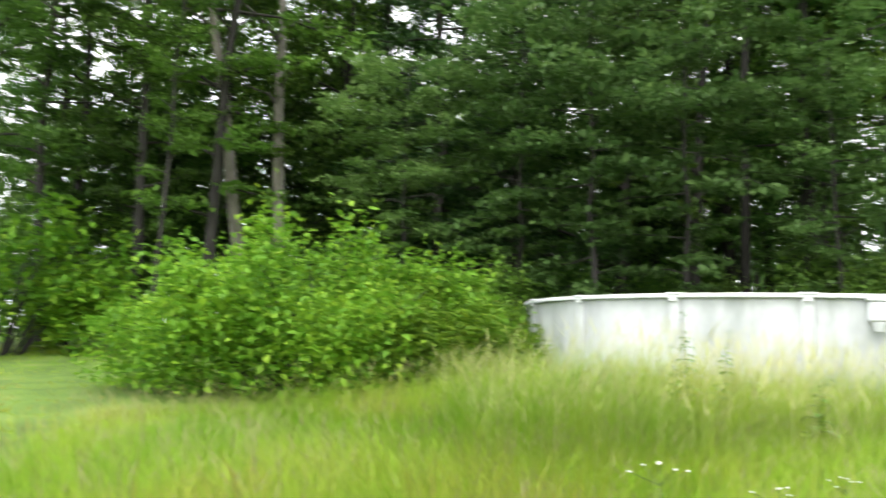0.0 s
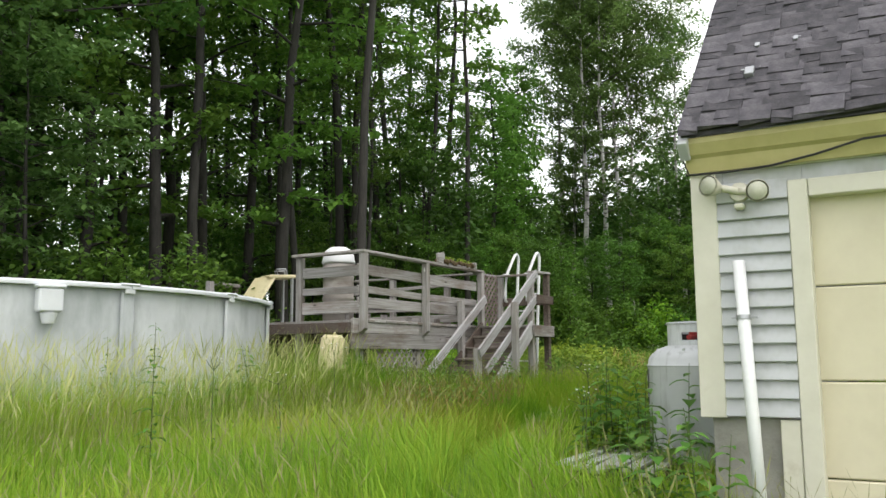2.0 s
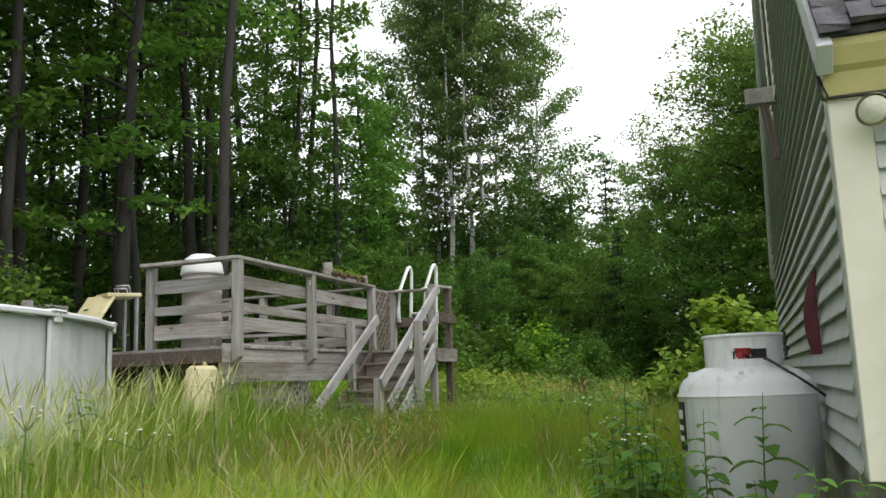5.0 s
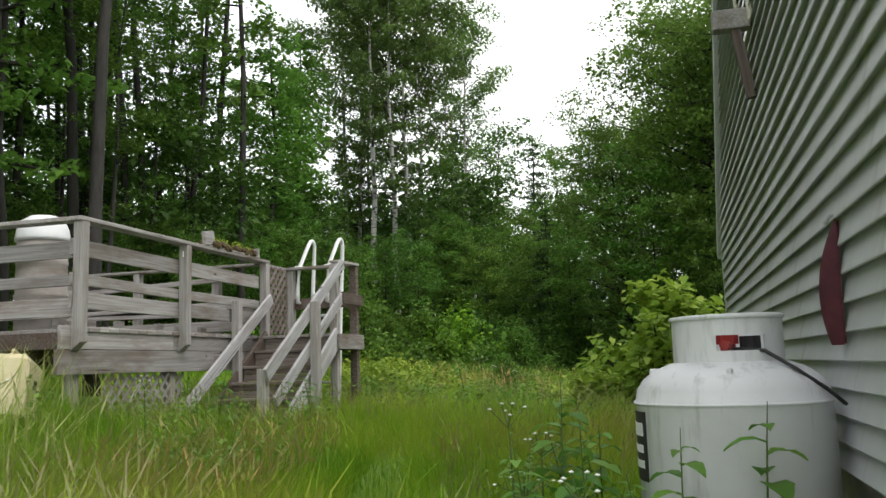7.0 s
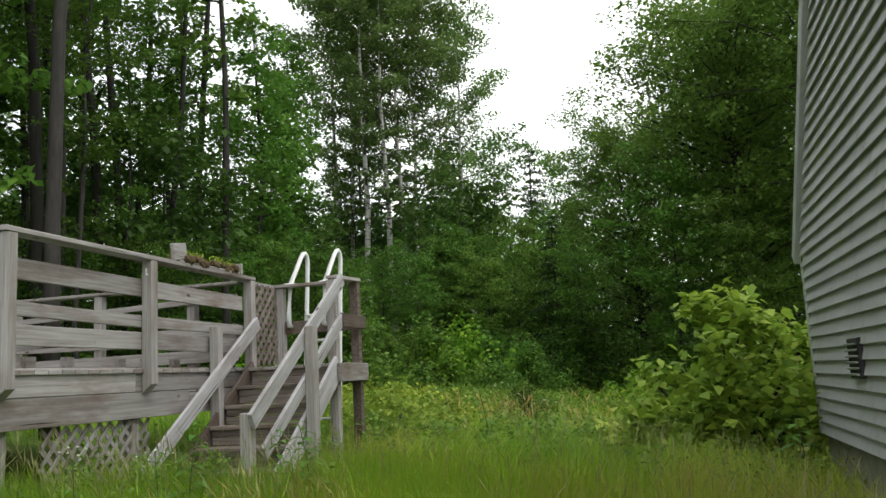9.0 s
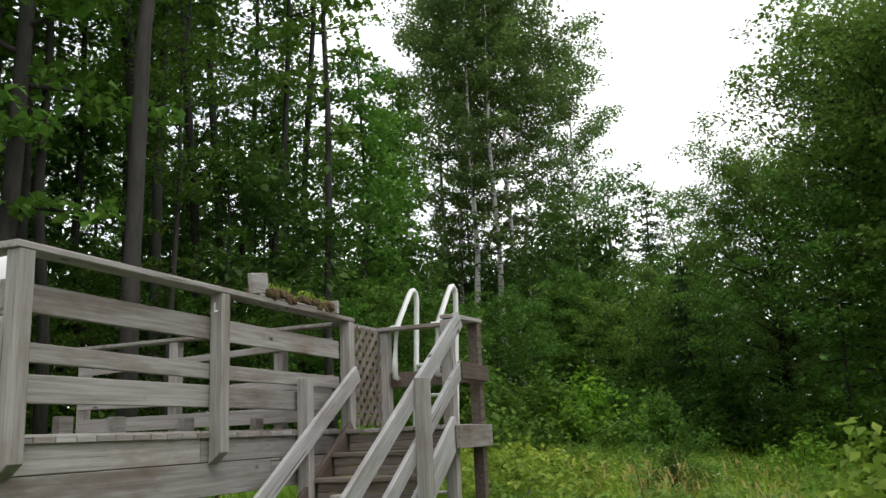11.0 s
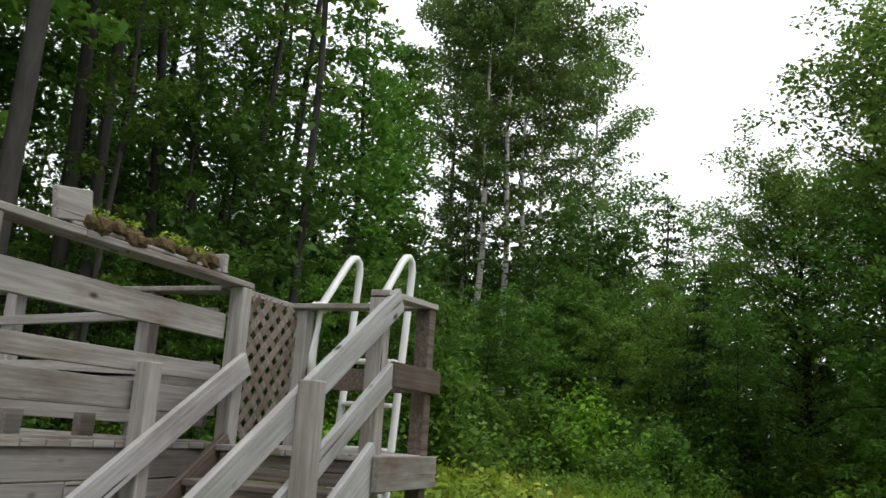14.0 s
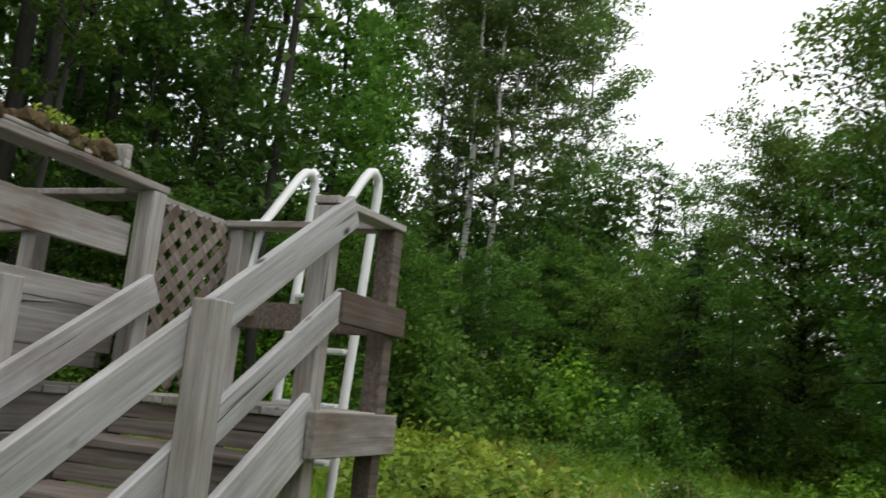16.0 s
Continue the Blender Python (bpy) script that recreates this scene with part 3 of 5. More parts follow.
def build_pool():
    base = 0.45
    pool = thing("swimming_pool", (POOL_X, POOL_Y, base), "round white above-ground swimming pool with dirty enamelled wall", "pool")
    h = RIM_Z - base
    n = 17
    bm = bmesh.new()
    ring_n = 102
    rings = []
    for r, z in ((POOL_R, 0), (POOL_R + 0.004, 0.08), (POOL_R, 0.16), (POOL_R, h * 0.55), (POOL_R - 0.004, h - 0.06), (POOL_R, h - 0.02), (POOL_R - 0.02, h - 0.02), (POOL_R - 0.02, 0.5)):
        rings.append([bm.verts.new(((r + (0.006 * math.sin(k * 2.3) if 0.1 < z < h - 0.1 else 0)) * math.cos(2 * math.pi * k / ring_n),
                                    (r + (0.006 * math.sin(k * 2.3) if 0.1 < z < h - 0.1 else 0)) * math.sin(2 * math.pi * k / ring_n), z)) for k in range(ring_n)])
    for a, b in zip(rings, rings[1:]):
        for k in range(ring_n):
            bm.faces.new((a[k], a[(k + 1) % ring_n], b[(k + 1) % ring_n], b[k]))
    part("pool_wall", bm, M_POOL, pool, smooth=True)
    water = bmesh.new()
    bmesh.ops.create_circle(water, cap_ends=True, segments=84, radius=POOL_R - 0.03, matrix=Matrix.Translation((0, 0, h - 0.5)))
    part("pool_water", water, M_WATER, pool, "still green pool water")
    off = POOL_TURN
    for k in range(n):
        a0, a1 = off + 2 * math.pi * k / n, off + 2 * math.pi * (k + 1) / n
        # straight top ledge from post to post
        bm = bmesh.new()
        r0, r1 = POOL_R - 0.09, POOL_R + 0.075
        prof = [(r0, 0.0), (r1 - 0.01, -0.02), (r1, -0.012), (r1, 0.012), (r1 - 0.02, 0.03), (r0, 0.03)]
        ends = [[bm.verts.new((r * math.cos(a), r * math.sin(a), h + z)) for r, z in prof] for a in (a0 + 0.004, (a0 + a1) / 2, a1 - 0.004)]
        for e0, e1 in zip(ends, ends[1:]):
            for q in range(len(prof)):
                w = (q + 1) % len(prof)
                bm.faces.new((e0[q], e0[w], e1[w], e1[q]))
        bm.faces.new(ends[0][::-1]), bm.faces.new(ends[-1])
        bmesh.ops.recalc_face_normals(bm, faces=bm.faces)
        part("top_ledge", bm, M_POOL_RIM, pool)
        # post: a shallow channel, flaring to a cap
        m = Matrix.Rotation(a0, 4, "Z")
        bm = bmesh.new()
        add_box(bm, (POOL_R + 0.006, -0.07, 0), (POOL_R + 0.04, 0.07, h - 0.03), 0.02, m)
        post = part("pool_post", bm, M_POOL, pool)
        bm = bmesh.new()
        add_box(bm, (POOL_R - 0.1, -0.10, h + 0.010), (POOL_R + 0.082, 0.10, h + 0.036), 0.012, m)
        add_box(bm, (POOL_R + 0.045, -0.05, h - 0.06), (POOL_R + 0.068, 0.05, h + 0.008), 0.006, m)
        part("post_cap", bm, M_POOL_RIM, post)
    return pool


POOL_TURN = math.atan2(7.464 - POOL_Y, 4.062 - POOL_X)
M_WATER = surface("green_water", [(0.3, (0.02, 0.04, 0.02)), (0.7, (0.03, 0.06, 0.03))], 1.0, 0.08, 0.05)
build_pool()


# ---- the timber deck ----
DECK_Z = 1.80
BX, CX, DX, DECK_Y = 9.61, 11.25, 13.065, 7.53
RAIL_Z = 2.72


def rail_post(parent, x, y, z0, z1, w=0.095, material=None, cut=0.0, name="post"):
    bm = box((x - w / 2, y - w / 2, z0), (x + w / 2, y + w / 2, z1), 0.005)
    if cut:
        for v in bm.verts:
            if v.co.z < z0 + 0.02 and v.co.y <= y:
                v.co.z += cut
    return part(name, bm, material or M_WOOD_UP, parent)


def build_deck():
    deck = thing("pool_deck", (0, 0, 0), "weathered grey timber pool deck with board railings", "deck")
    # floor planks run away from the house, over dark joists
    for k in range(24):
        x = BX + 0.03 + 0.143 * k
        if x < DX + 0.02:
            part("floor_plank", box((x, DECK_Y - 0.02, DECK_Z - 0.032), (x + 0.136, 12.9, DECK_Z + 0.002 * (k % 3)), 0.003), M_WOOD, deck)
    # rim of two stacked planks, in two lengths
    for z0, z1, cuts in ((1.615, DECK_Z + 0.015, (BX - 0.16, 11.13, DX - 0.1)), (1.40, 1.61, (BX - 0.2, 11.95, 12.75))):
        for a, b in zip(cuts, cuts[1:]):
            part("rim_board", box((a + 0.003, DECK_Y + 0.002, z0), (b - 0.003, DECK_Y + 0.042, z1), 0.004), M_WOOD, deck)
    # side rims and joists in the dark brown wood
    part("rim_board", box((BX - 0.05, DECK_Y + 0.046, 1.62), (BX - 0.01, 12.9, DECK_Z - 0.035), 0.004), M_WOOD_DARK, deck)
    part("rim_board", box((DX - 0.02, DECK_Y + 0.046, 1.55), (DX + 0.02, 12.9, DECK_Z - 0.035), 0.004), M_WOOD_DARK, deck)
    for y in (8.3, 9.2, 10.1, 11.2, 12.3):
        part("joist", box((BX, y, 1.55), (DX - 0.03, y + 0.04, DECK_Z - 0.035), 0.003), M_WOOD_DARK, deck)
    # posts
    for x in (BX, CX, DX):
        rail_post(deck, x, DECK_Y - 0.05, 1.60 if x < DX else DECK_Z - 0.1, RAIL_Z, cut=0.07)
    rail_post(deck, BX + 0.06, 8.65, 0.6, RAIL_Z)
    rail_post(deck, BX, 10.4, 0.6, RAIL_Z - 0.25)
    for y in (8.15, 9.3, 10.4):
        rail_post(deck, DX, y, 1.5, RAIL_Z - 0.03)
    for x in (BX + 0.1, 11.2, 12.7):
        rail_post(deck, x, DECK_Y + 0.10, 0.35, 1.60, name="support_post", material=M_WOOD_UP)
    # cap rails, laid flat
    part("cap_rail", box((BX - 0.07, DECK_Y - 0.10, RAIL_Z + 0.002), (CX + 0.5, DECK_Y + 0.045, RAIL_Z + 0.04), 0.005), M_WOOD, deck)
    part("cap_rail", box((CX + 0.504, DECK_Y - 0.10, RAIL_Z + 0.002), (DX + 0.06, DECK_Y + 0.045, RAIL_Z + 0.038), 0.005), M_WOOD, deck)
    part("cap_rail", box((BX - 0.07, DECK_Y + 0.05, RAIL_Z + 0.002), (BX + 0.07, 8.72, RAIL_Z + 0.04), 0.005), M_WOOD, deck)
    part("cap_rail", box((DX - 0.07, DECK_Y + 0.05, RAIL_Z - 0.026), (DX + 0.07, 10.45, RAIL_Z + 0.005), 0.005), M_WOOD, deck)
    # boards of the front railing, two lengths each, a little askew
    yb = DECK_Y + 0.022
    rows = ((2.49, 0.15, 0.0), (2.215, 0.10, -0.012), (2.03, 0.145, 0.01))
    for z, h, sag in rows:
        part("rail_board", bar((BX - 0.04, yb, z + 0.01), (CX - 0.003, yb, z + sag), 0.036, h), M_WOOD, deck)
        part("rail_board", bar((CX + 0.003, yb, z + sag), (DX - 0.05, yb, z - 0.01 + 0.5 * sag), 0.036, h), M_WOOD, deck)
    # side railing to the pool
    for z, h in ((2.49, 0.15), (2.22, 0.10), (1.98, 0.17)):
        part("rail_board", bar((BX + 0.07, DECK_Y + 0.045, z), (BX + 0.07, 8.68, z), 0.036, h), M_WOOD, deck)
    # rear right railing running back from the corner
    for z, h, s2 in ((2.56, 0.06, -0.1), (2.22, 0.10, -0.06), (2.12, 0.10, 0.04), (1.95, 0.13, 0.0)):
        part("rail_board", bar((DX - 0.06, DECK_Y + 0.06, z), (DX - 0.06, 10.4, z + s2), 0.036, h), M_WOOD, deck)
    # low blocks seen under the bottom board
    for k, x in enumerate((9.95, 10.45, 10.9, 11.6, 12.0, 12.5)):
        part("rail_block", box((x, DECK_Y + 0.5, DECK_Z), (x + 0.11, DECK_Y + 0.56, DECK_Z + 0.13), 0.004), M_WOOD, deck)
    return deck


deck = build_deck()


def build_lattice(name, origin, w, h, parent, depth=0.008, gap=0.085, slat=0.036, material=None):
    """Crossed diagonal slats inside a w by h panel in the x-z plane."""
    for layer, sgn in ((0, 1), (1, -1)):
        k = -h if sgn > 0 else 0.0
        while k < (w if sgn > 0 else w + h):
            # slat along (1, sgn) clipped to the panel
            if sgn > 0:
                x0, x1 = max(0.0, k), min(w, k + h)
                z0, z1 = x0 - k, x1 - k
            else:
                x0, x1 = max(0.0, k - h), min(w, k)
                z0, z1 = k - x0, k - x1
            if x1 - x0 > 0.05:
                o = Vector(origin) + Vector((0, layer * (depth + 0.001), 0))
                part(name, bar(o + Vector((x0, 0, z0)), o + Vector((x1, 0, z1)), slat, depth, 0.0, up=(0, 1, 0)), material or M_WOOD_DARK, parent)
            k += gap


def build_stairs():
    st = thing("deck_stairs", (12.3, 6.97, 0), "weathered timber stairs with slanting handrails and landing", "stairs")
    st.matrix_basis = Matrix.Identity(4)
    Y0, Y1, X1, Z1 = 6.48, 7.44, 12.92, DECK_Z
    slope = 0.66
    rise, run = 0.18, 0.268
    # treads of two planks with riser boards
    for k in range(6):
        z = Z1 - rise * k
        x = X1 - run * k
        if k:
            part("tread", box((x - 0.03, Y0 + 0.05, z - 0.036), (x + 0.118, Y1 - 0.03, z), 0.006), M_WOOD_BROWN, st)
            part("tread", box((x + 0.124, Y0 + 0.05, z - 0.036), (x + run + 0.0, Y1 - 0.03, z - 0.002), 0.006), M_WOOD_BROWN, st)
        for z0, z1 in ((z - rise + 0.002, z - 0.108), (z - 0.104, z - 0.04)):
            part("riser", box((x + 0.008, Y0 + 0.055, z0), (x + 0.03, Y1 - 0.035, z1), 0.003), M_WOOD_BROWN, st)
    # near stringer in pale wood, far one in dark brown
    for y in (Y0 + 0.022, Y1 - 0.005):
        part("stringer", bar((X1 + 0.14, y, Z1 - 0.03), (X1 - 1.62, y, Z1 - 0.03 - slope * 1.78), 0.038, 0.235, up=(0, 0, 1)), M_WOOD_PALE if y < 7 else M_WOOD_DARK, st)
    # landing
    for k in range(6):
        y = Y0 + 0.01 + 0.158 * k
        part("floor_plank", box((X1 - 0.03, y, Z1 - 0.034), (13.757, y + 0.15, Z1 + 0.001 * (k % 2)), 0.004), M_WOOD, st)
    part("rim_board", box((X1 + 0.06, Y0 - 0.042, Z1 - 0.19), (13.8, Y0 - 0.003, Z1 - 0.005), 0.004), M_WOOD, st)
    part("rim_board", box((13.762, Y0, Z1 - 0.19), (13.8, Y1, Z1 - 0.005), 0.004), M_WOOD_DARK, st)
    # posts of the landing
    rail_post(st, DX + 0.02, Y0 + 0.07, 0.4, RAIL_Z - 0.06)
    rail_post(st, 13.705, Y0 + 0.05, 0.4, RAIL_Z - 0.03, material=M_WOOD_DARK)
    rail_post(st, 13.75, Y1, 0.4, RAIL_Z - 0.03)
    part("cap_rail", bar((DX - 0.03, Y0 + 0.055, RAIL_Z - 0.035), (13.76, Y0 + 0.05, RAIL_Z - 0.005), 0.12, 0.034), M_WOOD, st)
    part("cap_rail", bar((13.72, Y0 + 0.115, RAIL_Z - 0.01), (13.72, Y1 + 0.05, RAIL_Z - 0.01), 0.12, 0.034), M_WOOD, st)
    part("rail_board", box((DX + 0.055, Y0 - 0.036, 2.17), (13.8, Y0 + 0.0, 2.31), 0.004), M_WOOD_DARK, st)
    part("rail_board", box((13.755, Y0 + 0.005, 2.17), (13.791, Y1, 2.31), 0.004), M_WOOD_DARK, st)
    part("cap_rail", box((DX + 0.062, DECK_Y - 0.05, RAIL_Z - 0.03), (13.8, DECK_Y + 0.03, RAIL_Z + 0.005), 0.004), M_WOOD, st)
    # handrails
    part("handrail", bar((DX + 0.12, Y0 + 0.0, 2.67), (11.10, Y0 + 0.0, 2.67 - 0.642 * 2.085), 0.038, 0.14), M_WOOD_PALE, st)
    part("handrail", bar((DX + 0.12, Y0 + 0.0, 2.27), (11.30, Y0 + 0.0, 2.27 - 0.642 * 1.885), 0.038, 0.12), M_WOOD_PALE, st)
    part("handrail", bar((DX + 0.0, Y1 - 0.05, 2.27), (10.97, Y1 - 0.05, 2.27 - 0.645 * 2.095), 0.038, 0.14), M_WOOD_PALE, st)
    rail_post(st, 12.17, Y0 - 0.069, 0.8, 2.13, name="newel_post")
    rail_post(st, 11.17, Y0 + 0.069, 0.4, 1.40, name="newel_post")
    rail_post(st, 12.32, Y1 + 0.02, 1.0, 2.20, name="newel_post")
    build_lattice("lattice_slat", (DX + 0.06, DECK_Y - 0.06, DECK_Z + 0.03), 0.64, RAIL_Z - DECK_Z - 0.06, st, gap=0.132, slat=0.046, material=M_WOOD_BROWN)
    return st


stairs = build_stairs()

skirt = thing("lattice_skirt", (0, 0, 0), "broken wooden lattice panel under the deck", "lattice")
build_lattice("lattice_slat", (10.1, DECK_Y + 0.06, 0.6), 1.3, 0.79, skirt, gap=0.13, material=M_WOOD_LATTICE)


# ---- white plastic pool ladder hung over the landing rail ----
def build_ladder():
    lad = thing("pool_ladder", (0, 0, 0), "white plastic pool ladder standing against the landing rail", "ladder")
    for y in (6.90, 7.32):
        pts = [(13.80, y, 2.25), (13.70, y, 2.26), (13.70, y, 2.4), (13.76, y, 2.73), (14.08, y, 3.08), (14.14, y, 3.13), (14.2, y, 3.145), (14.25, y, 3.12), (14.27, y, 3.05), (14.22, y, 2.6), (14.14, y, 1.9), (14.07, y, 1.2), (14.03, y, 0.75)]
        part("side_rail", tube(pts, 0.027, 10), M_PVC, lad, smooth=True)
        part("flange", box((13.70, y - 0.05, 2.715), (13.86, y + 0.05, 2.745), 0.01), M_PVC, lad)
    for z in (1.2, 1.5, 1.8, 2.1, 2.4):
        x = 14.03 + (z - 0.75) * 0.10
        part("rung", box((x - 0.06, 6.92, z - 0.015), (x + 0.06, 7.30, z + 0.015), 0.008), M_PVC, lad)
    return lad


build_ladder()


# ---- propane tank and things by the garage ----
def build_tank():
    tx, ty = 7.05, 2.39
    tank = thing("propane_tank", (tx, ty, ground_z(tx, ty) - 0.03), "upright white propane tank with collar, streaked with grime", "gas tank")
    z0 = ground_z(tx, ty) - 0.03
    weld, dome, top = 1.20 - z0, 1.345 - z0, 1.53 - z0
    R = 0.378
    prof = [(0.30, 0.0), (0.30, 0.07), (R - 0.05, 0.10), (R, 0.20), (R, weld - 0.012), (R + 0.004, weld - 0.006), (R + 0.004, weld + 0.006), (R - 0.002, weld + 0.012)]
    prof += [(R * math.cos(a) ** 0.75 if a < 1.5 else 0.02, weld + 0.012 + (dome - weld + 0.02) * math.sin(a)) for a in (0.25, 0.5, 0.75, 1.0, 1.2, 1.4, 1.56)]
    part("tank_body", lathe(prof, 48), M_TANK, tank, smooth=True)
    ring = bmesh.new()
    add_tube(ring, [((R + 0.003) * math.cos(2 * math.pi * k / 48), (R + 0.003) * math.sin(2 * math.pi * k / 48), weld) for k in range(49)], 0.007, 6)
    part("weld_ring", ring, M_TANK, tank, smooth=True)
    # collar with a cut-out facing the lawn
    bm = bmesh.new()
    rc, n = 0.215, 48
    zlo, zhi = dome - 0.035, top
    levels = [zlo, zlo + 0.088, zhi - 0.072, zhi]
    hole = range(22, 29)
    for ring in (rc, rc - 0.012):
        vs = [[bm.verts.new((ring * math.cos(2 * math.pi * k / n), ring * math.sin(2 * math.pi * k / n), z)) for k in range(n)] for z in levels]
        for j in range(3):
            for k in range(n):
                if not (j == 1 and k in hole):
                    q = (vs[j][k], vs[j][(k + 1) % n], vs[j + 1][(k + 1) % n], vs[j + 1][k])
                    bm.faces.new(q if ring == rc else q[::-1])
    part("collar", bm, M_TANK, tank, smooth=True)
    rim = bmesh.new()
    add_tube(rim, [(rc * math.cos(2 * math.pi * k / n), rc * math.sin(2 * math.pi * k / n), zhi) for k in range(n + 1)], 0.011, 6)
    part("collar_rim", rim, M_TANK, tank, smooth=True)
    bm = bmesh.new()
    add_tube(bm, [(-0.02, 0, dome - 0.03), (-0.02, 0, dome + 0.08)], 0.03, 10)
    add_tube(bm, [(-0.13, 0.02, dome + 0.075), (0.06, -0.02, dome + 0.07)], 0.02, 8)
    add_tube(bm, [(-0.02, 0, dome + 0.08), (-0.02, 0, dome + 0.12)], 0.045, 10)
    for rx, ry, rh, rr in ((-0.03, 0.09, 0.10, 0.045), (-0.04, -0.085, 0.11, 0.042)):
        part("regulator", tube([(rx, ry, dome), (rx, ry, dome + rh)], rr, 12), M_BLACK, tank, "dark grey gas regulator inside the collar")
    part("valve", bm, M_RED, tank, "red painted tank valve")
    part("regulator_hose", tube([(-0.06, -0.02, dome + 0.06), (-0.2, -0.12, dome + 0.05), (-0.23, -0.22, dome - 0.02), (-0.2, -0.33, dome - 0.10), (-0.14, -0.40, dome - 0.16)], 0.0075, 8), M_BLACK, tank, "black gas hose")
    # lifting lugs on the shoulder
    for a in (math.pi * 0.98, math.pi * 0.5, math.pi * 1.6):
        m = Matrix.Rotation(a, 4, "Z")
        part("lifting_lug", box((0.265, -0.012, weld + 0.055), (0.315, 0.012, weld + 0.135), 0.006, m), M_TANK, tank)
    # dark supplier label wrapped on the side, with plain bars of lettering
    def wrap(a0, a1, za, zb, r, mat, nm, lab=""):
        b = bmesh.new()
        k = max(2, int((a1 - a0) / 0.08))
        rows2 = []
        for rr in (r, r + 0.0015):
            rows2.append([[b.verts.new((rr * math.cos(a0 + (a1 - a0) * i / k), rr * math.sin(a0 + (a1 - a0) * i / k), z)) for i in range(k + 1)] for z in (za, zb)])
        for i in range(k):
            b.faces.new((rows2[1][0][i], rows2[1][0][i + 1], rows2[1][1][i + 1], rows2[1][1][i]))
            b.faces.new((rows2[0][0][i], rows2[0][1][i], rows2[0][1][i + 1], rows2[0][0][i + 1]))
        for i in (0, k):
            b.faces.new((rows2[0][0][i], rows2[1][0][i], rows2[1][1][i], rows2[0][1][i]))
        for z in (0, 1):
            for i in range(k):
                b.faces.new((rows2[0][z][i], rows2[0][z][i + 1], rows2[1][z][i + 1], rows2[1][z][i]))
        return part(nm, b, mat, tank, lab)
    a0 = math.radians(60)
    wrap(a0, a0 + 1.0, weld - 0.30, weld - 0.03, R + 0.002, M_BLACK, "label", "black label with white lettering bars")
    for za, zb, s0, s1 in ((-0.125, -0.075, 0.10, 0.93), (-0.19, -0.16, 0.30, 0.92), (-0.25, -0.22, 0.35, 0.93)):
        wrap(a0 + s0, a0 + s1, weld + za, weld + zb, R + 0.0045, M_PVC, "lettering_bar")
    return tank


build_tank()


def build_floodlight():
    fl = thing("floodlight", (5.405, 1.685, 2.25), "twin white outdoor floodlight fixture on the garage wall", "light fixture")
    fl.matrix_basis = Matrix.Identity(4)
    c = Vector((5.405, 1.685, 2.25))
    part("mounting_plate", tube([c + Vector((0.012, 0, 0)), c + Vector((-0.03, 0, 0))], [0.062, 0.055], 20), M_TRIM, fl)
    part("sensor_base", box(c + Vector((-0.06, -0.03, -0.11)), c + Vector((0.0, 0.03, -0.075)), 0.01), M_TRIM, fl)
    for dy, dz, face in ((0.12, 0.03, Vector((-0.9, 0.35, 0.05))), (-0.115, -0.015, Vector((-0.95, -0.1, -0.1)))):
        e = c + Vector((-0.045, dy, dz))
        f = face.normalized()
        arm = part("lamp_arm", tube([c + Vector((-0.03, 0, 0)), c + Vector((-0.055, dy * 0.45, dz * 0.5)), e], [0.02, 0.022, 0.026], 10), M_TRIM, fl, smooth=True)
        shell = tube([e - f * 0.02, e + f * 0.02, e + f * 0.075, e + f * 0.095, e + f * 0.1], [0.03, 0.042, 0.06, 0.066, 0.064], 24, False)
        part("lamp_holder", shell, M_TRIM, fl, smooth=True)
        part("lamp_lens", tube([e + f * 0.09, e + f * 0.102], [0.059, 0.05], 24), M_LENS, fl, "glass floodlight lens", smooth=True)


M_LENS = surface("ribbed_lens_glass", [(0.3, (0.42, 0.42, 0.33)), (0.7, (0.55, 0.55, 0.45))], 20, 0.15, 0.3, None, 80)
build_floodlight()


